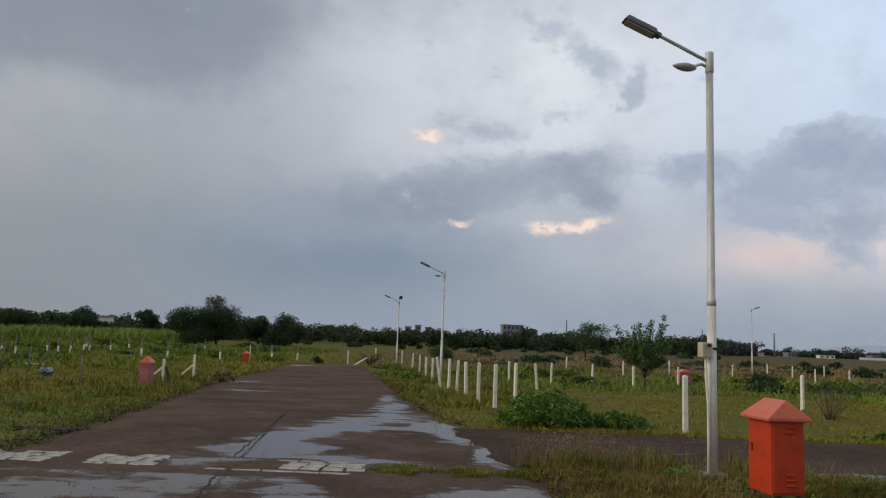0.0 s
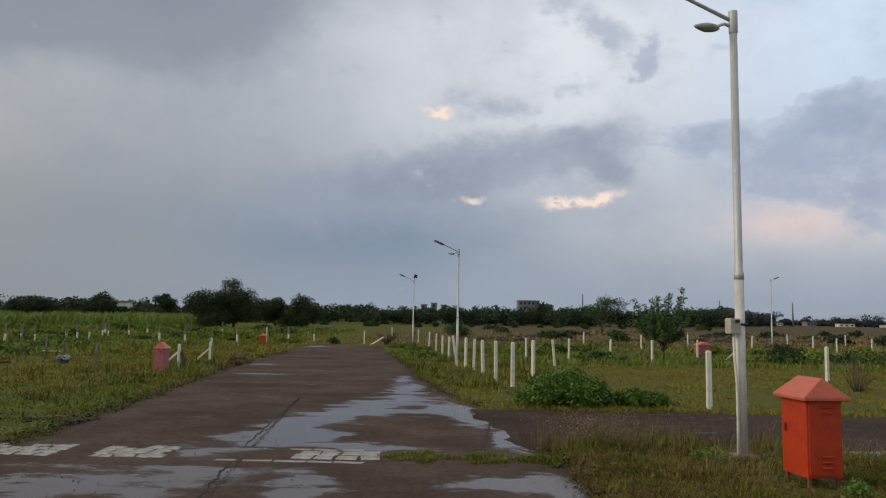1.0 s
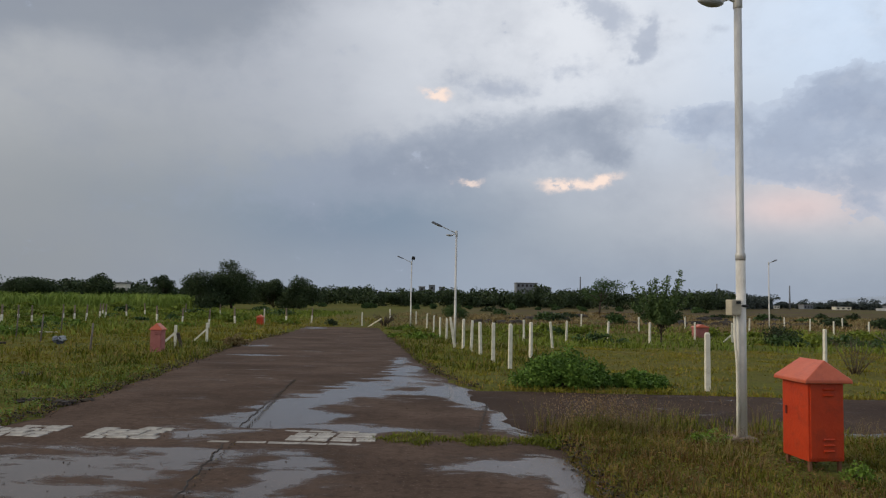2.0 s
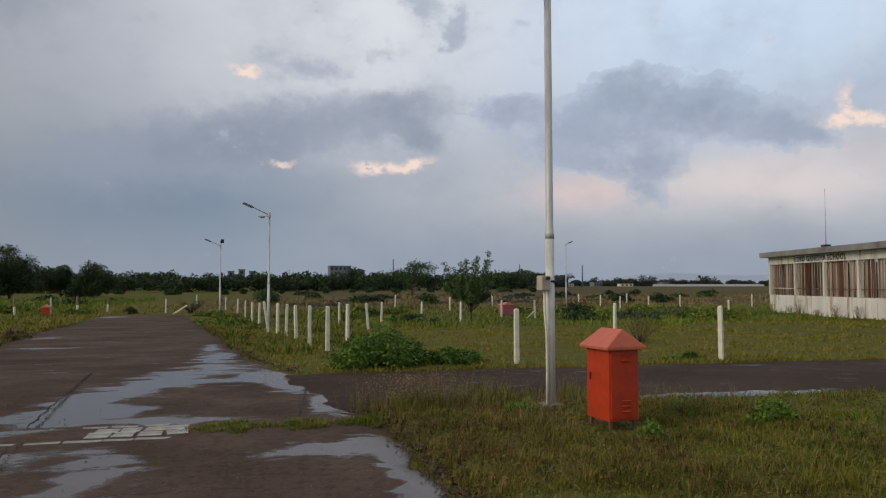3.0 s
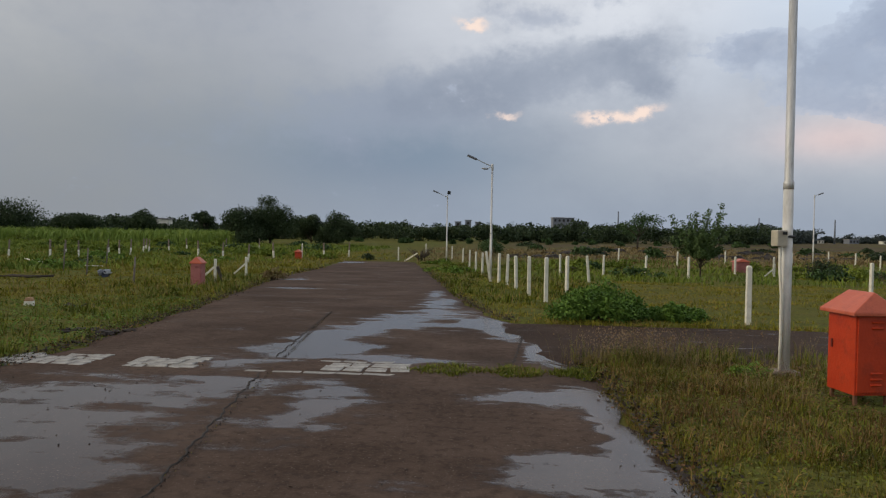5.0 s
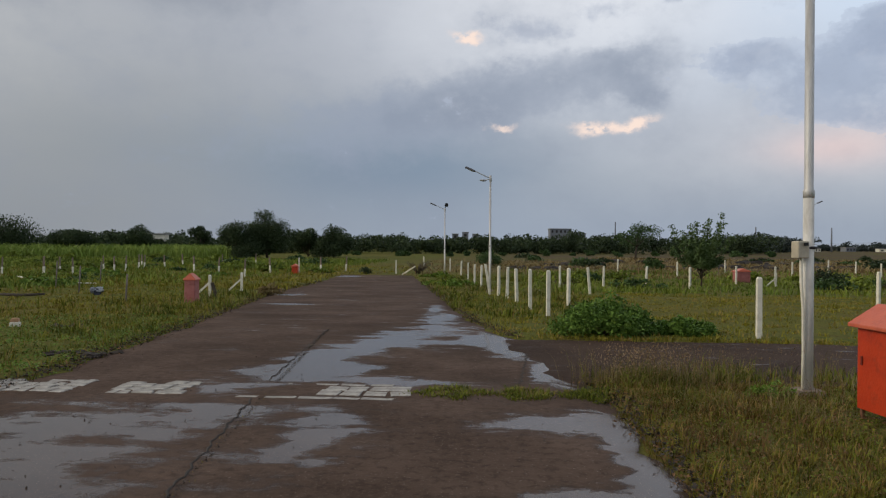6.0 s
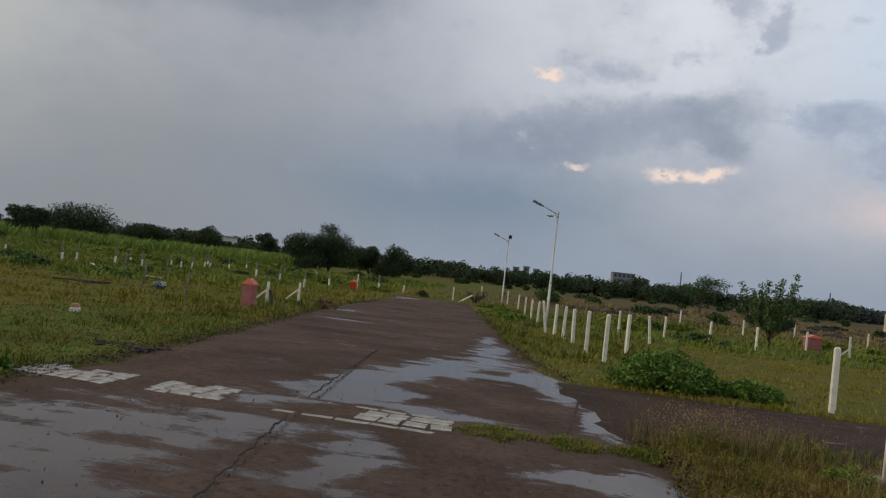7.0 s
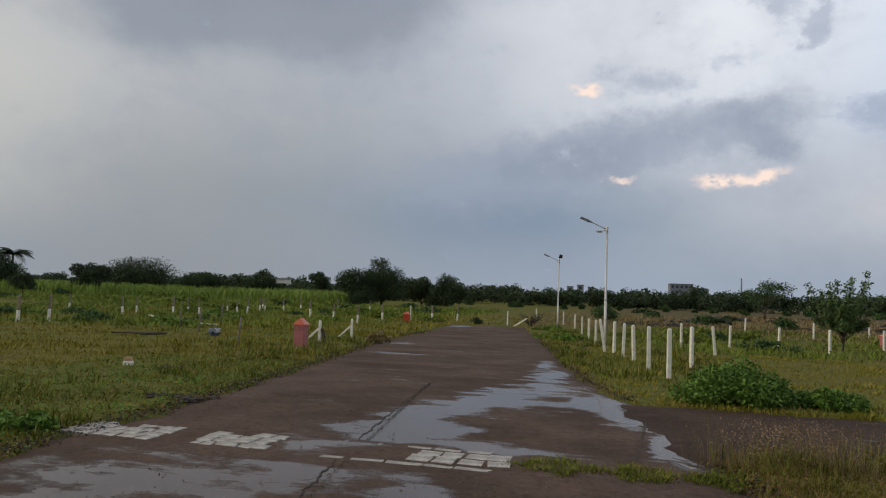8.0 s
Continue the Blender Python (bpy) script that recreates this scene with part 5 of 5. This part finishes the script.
# low broad-leaved plants matted between the blades
for k, (x0, x1, y0, y1, n, size, mat) in enumerate([
        (0.95, 9.5, 2.0, 8.4, 20000, 0.016, M_MAT), (0.95, 9.5, 2.0, 8.4, 16000, 0.014, M_VERGE), (-10.0, -4.9, 4.0, 15.0, 16000, 0.022, M_WEED),
        (1.0, 3.2, 4.5, 8.4, 7000, 0.012, M_DEAD)]):
    pts = scatter(x0, x1, y0, y1, n, 300 + k, -0.06, 0.16)
    q = np.random.default_rng(320 + k)
    c = np.column_stack([pts, land(pts[:, 0], pts[:, 1]) + 0.005 + 0.05 * q.random(len(pts)) ** 2])
    tagged(arrays("ground_plants", *leaves(c, size, 340 + k, 2.5), mat), "low matted green and brown plants in the grass", "plants", kind="stuff")

# tall seeding grass where the side road meets the verge
r = np.random.default_rng(5)
c = np.array([(1.25, 8.15), (1.5, 8.35), (1.75, 8.2), (1.45, 8.6), (1.9, 8.5), (2.3, 8.7), (2.8, 8.6), (3.3, 8.7), (2.6, 9.1), (3.8, 8.8), (1.6, 8.3)])
spot = np.r_[np.arange(11), np.repeat([0, 1, 2, 3, 10, 4], 4)]
pts = c[spot[r.integers(0, len(spot), 210)]] + r.normal(0, 0.22, (210, 2)) * (1.2, 0.9)
tagged(tufts("seeding_grass", pts, 9, 0.06, (0.14, 0.38), 0.0042, M_TAWNY, 6, 0.9, base=lambda p: gz(p[:, 1])), "tall thin tawny seeding grass at the junction", "grass", kind="stuff")
pts = c[r.integers(0, len(c), 260)] + r.normal(0, 0.26, (260, 2))
tagged(tufts("grass", pts, 10, 0.05, (0.06, 0.18), 0.010, M_LUSH, 7, 1.2, base=lambda p: gz(p[:, 1])), "bright green weeds among seeding grass", "grass", kind="stuff")
q = np.random.default_rng(91)
pts = c[spot[q.integers(0, len(spot), 1700)]] + q.normal(0, 0.22, (1700, 2)) * (1.2, 0.9)
heads = np.column_stack([pts, gz(pts[:, 1]) + q.uniform(0.16, 0.42, len(pts))])
tagged(arrays("seed_heads", *leaves(heads, 0.012, 92, 0.0), M_SEED), "fluffy brown seed heads over the tall grass", "grass", kind="stuff")
# grass creeping over the far edge of the side road
edge = np.stack([r.uniform(0.6, 22.0, 900), SIDE_FAR - 0.05 + r.normal(0, 0.13, 900)], 1)
tagged(tufts("grass", edge, 9, 0.06, (0.03, 0.11), 0.014, M_GRASS, 9, 1.3, base=lambda p: gz(p[:, 1])), "ragged olive grass along the side road", "grass", kind="stuff")
# low grass grown over the paving strip
pts = np.stack([r.uniform(-0.95, 1.05, 4600), r.uniform(7.2, 7.95, 4600)], 1)
pts = pts[np.abs(pts[:, 1] - 7.55 - 0.06 * pts[:, 0]) < 0.20 + 0.12 * np.sin(pts[:, 0] * 9) + 0.06 * np.sin(pts[:, 0] * 23)]
tagged(tufts("grass", pts[:900], 11, 0.035, (0.015, 0.05), 0.009, M_LUSH, 8, 1.3, base=lambda p: gz(p[:, 1])), "low bright green grass over the paving strip", "grass", kind="stuff")

# ---------------------------------------------------------------- paving strip, road joint, kerb stones
strip = empty("paving_strip", Matrix(), "strip of broken pale concrete slabs across the road", "paving", kind="structure")
r = random.Random(9)
def slab(x, y, a, b, turn, up=0.0):
    bm = bmesh.new()
    box(bm, (a, b, 0.045), bevel=0.008, taper=0.95)
    for v in bm.verts:
        v.co.x += 0.20 * a * noise.noise(v.co * 9 + Vector((x * 9, y * 5, 0)))
        v.co.y += 0.24 * b * noise.noise(v.co * 9 + Vector((y * 5, x * 9, 3)))
    ob = part("slab", bm, M_SLAB, strip)
    p = g(x, y, -0.034 + up)
    ob.matrix_basis = pose(p.x, p.y, p.z, r.uniform(-1.2, 1.2), r.uniform(-1.2, 1.2), turn)


for x0, x1 in ((-5.42, -4.35), (-4.02, -3.18)):
    for row in range(4):
        x = x0 + r.uniform(0, 0.10)
        while x < x1 - 0.08:
            a = r.uniform(0.10, 0.27)
            if r.random() < 0.94:
                slab(min(x + a / 2, x1 - a / 3), 7.13 + row * 0.165 + 0.04 * (x + 4.5) + r.uniform(-0.02, 0.02), a - 0.012, r.uniform(0.13, 0.165), r.uniform(-5, 5), r.uniform(-0.008, 0.003))
            x += a
for x in (-1.74, -1.51, -1.28, -1.05):
    for y in (7.36, 7.60):
        slab(x + r.uniform(-0.02, 0.02), y + 0.05 * (x + 2), 0.21, 0.215, r.uniform(-5, 3), -0.004 + r.uniform(-0.006, 0.002))
for k in range(5):
    slab(-2.45 + 0.31 * k, 7.10 + 0.012 * k, 0.30, 0.09, r.uniform(-3, 5), -0.008)
for k in range(5):
    slab(-2.5 + 0.30 * k, 7.80 + 0.012 * k, 0.26, 0.09, r.uniform(-3, 5), -0.010)

def joint(name, a, b, wdt, seed, label):
    """A crumbled joint in the road: a jagged dark strip with grit along it."""
    n = 90
    s = np.linspace(0, 1, n)
    x = a[0] + (b[0] - a[0]) * s + 0.014 * np.sin(s * 60 + seed) + 0.010 * np.sin(s * 171 + seed)
    y = a[1] + (b[1] - a[1]) * s
    wd = wdt * (0.6 + 0.5 * np.abs(np.sin(s * 83 + seed)))
    z = gz(y) + 0.0085
    v = np.concatenate([np.stack([x - wd, y, z - 0.006], 1), np.stack([x, y, z], 1), np.stack([x + wd, y, z - 0.006], 1)])
    i = np.arange(n - 1)
    f = np.concatenate([np.stack([i, i + n, i + n + 1, i + 1], 1), np.stack([i + n, i + 2 * n, i + 2 * n + 1, i + n + 1], 1)])
    return tagged(arrays(name, v, f, M_DARKSOIL), label, "road joint", kind="structure")


joint("road_joint", (-1.55, 2.2), (-2.40, 7.0), 0.010, 1, "crumbled dark joint along the concrete road")
joint("road_joint", (-2.55, 7.9), (-3.35, 13.5), 0.008, 2, "crumbled dark joint along the concrete road")
joint("road_joint", (0.15, 8.1), (0.28, 10.6), 0.008, 3, "crumbled dark joint along the concrete road")
r2 = np.random.default_rng(14)
s = r2.random(420)
pts = np.stack([-1.55 - 1.8 * s + r2.normal(0, 0.03, 420), 2.2 + 11.3 * s], 1)
tagged(blades("grass", pts[:200], (0.01, 0.03), 0.006, M_GRASS, 15, 0.7, base=gz(pts[:200, 1])), "tiny grass tufts in the road joint", "grass", kind="stuff")

s = r2.random(1500)
c = np.column_stack([-1.55 - 1.78 * s + r2.normal(0, 0.014, 1500), 2.2 + 11.3 * s])
c = np.column_stack([c[(c[:, 1] < 7.0) | (c[:, 1] > 7.9)], gz(c[(c[:, 1] < 7.0) | (c[:, 1] > 7.9)][:, 1]) + 0.008])
tagged(arrays("joint_crumbs", *leaves(c, 0.008, 37, 2.0), M_DARKSOIL), "dark crumbs along the road joint", "soil", kind="stuff")

# grit and bits of twig washed over the road
r2 = np.random.default_rng(33)
p = np.stack([r2.uniform(-5.0, 1.2, 900), 2.5 + 11 * r2.random(900) ** 1.5], 1)
p = p[road_gap(p[:, 0], p[:, 1]) < -0.05]
c = np.column_stack([p, gz(p[:, 1]) + 0.006])
tagged(arrays("road_grit", *leaves(c, 0.012, 34, 3.0), M_DARKSOIL), "dark grit and bits of leaf on the road", "grit", kind="stuff")

# crumbs of soil and dead grass along the road's edges
y = 2.0 + 40 * r2.random(16000) ** 1.6
left = r2.random(16000) < 0.5
x = np.where(left, np.interp(y, *LEFT) + r2.normal(-0.04, 0.14, 16000), np.interp(y, *RIGHT) + r2.normal(0.07, 0.09, 16000))
keep = left | (y < 8.3) | (y > 12.8)
x, y = x[keep], y[keep]
c = np.column_stack([x, y, np.maximum(land(x, y), gz(y)) + 0.008])
half = np.arange(len(c)) % 3 > 0
tagged(arrays("edge_soil", *leaves(c[half], 0.022, 35, 2.0), M_DARKSOIL), "dark crumbs of wet soil along the road's edge", "soil", kind="stuff")
tagged(arrays("edge_litter", *leaves(c[~half], 0.020, 36, 2.0), M_DEAD), "dead brown grass litter along the road's edge", "litter", kind="stuff")
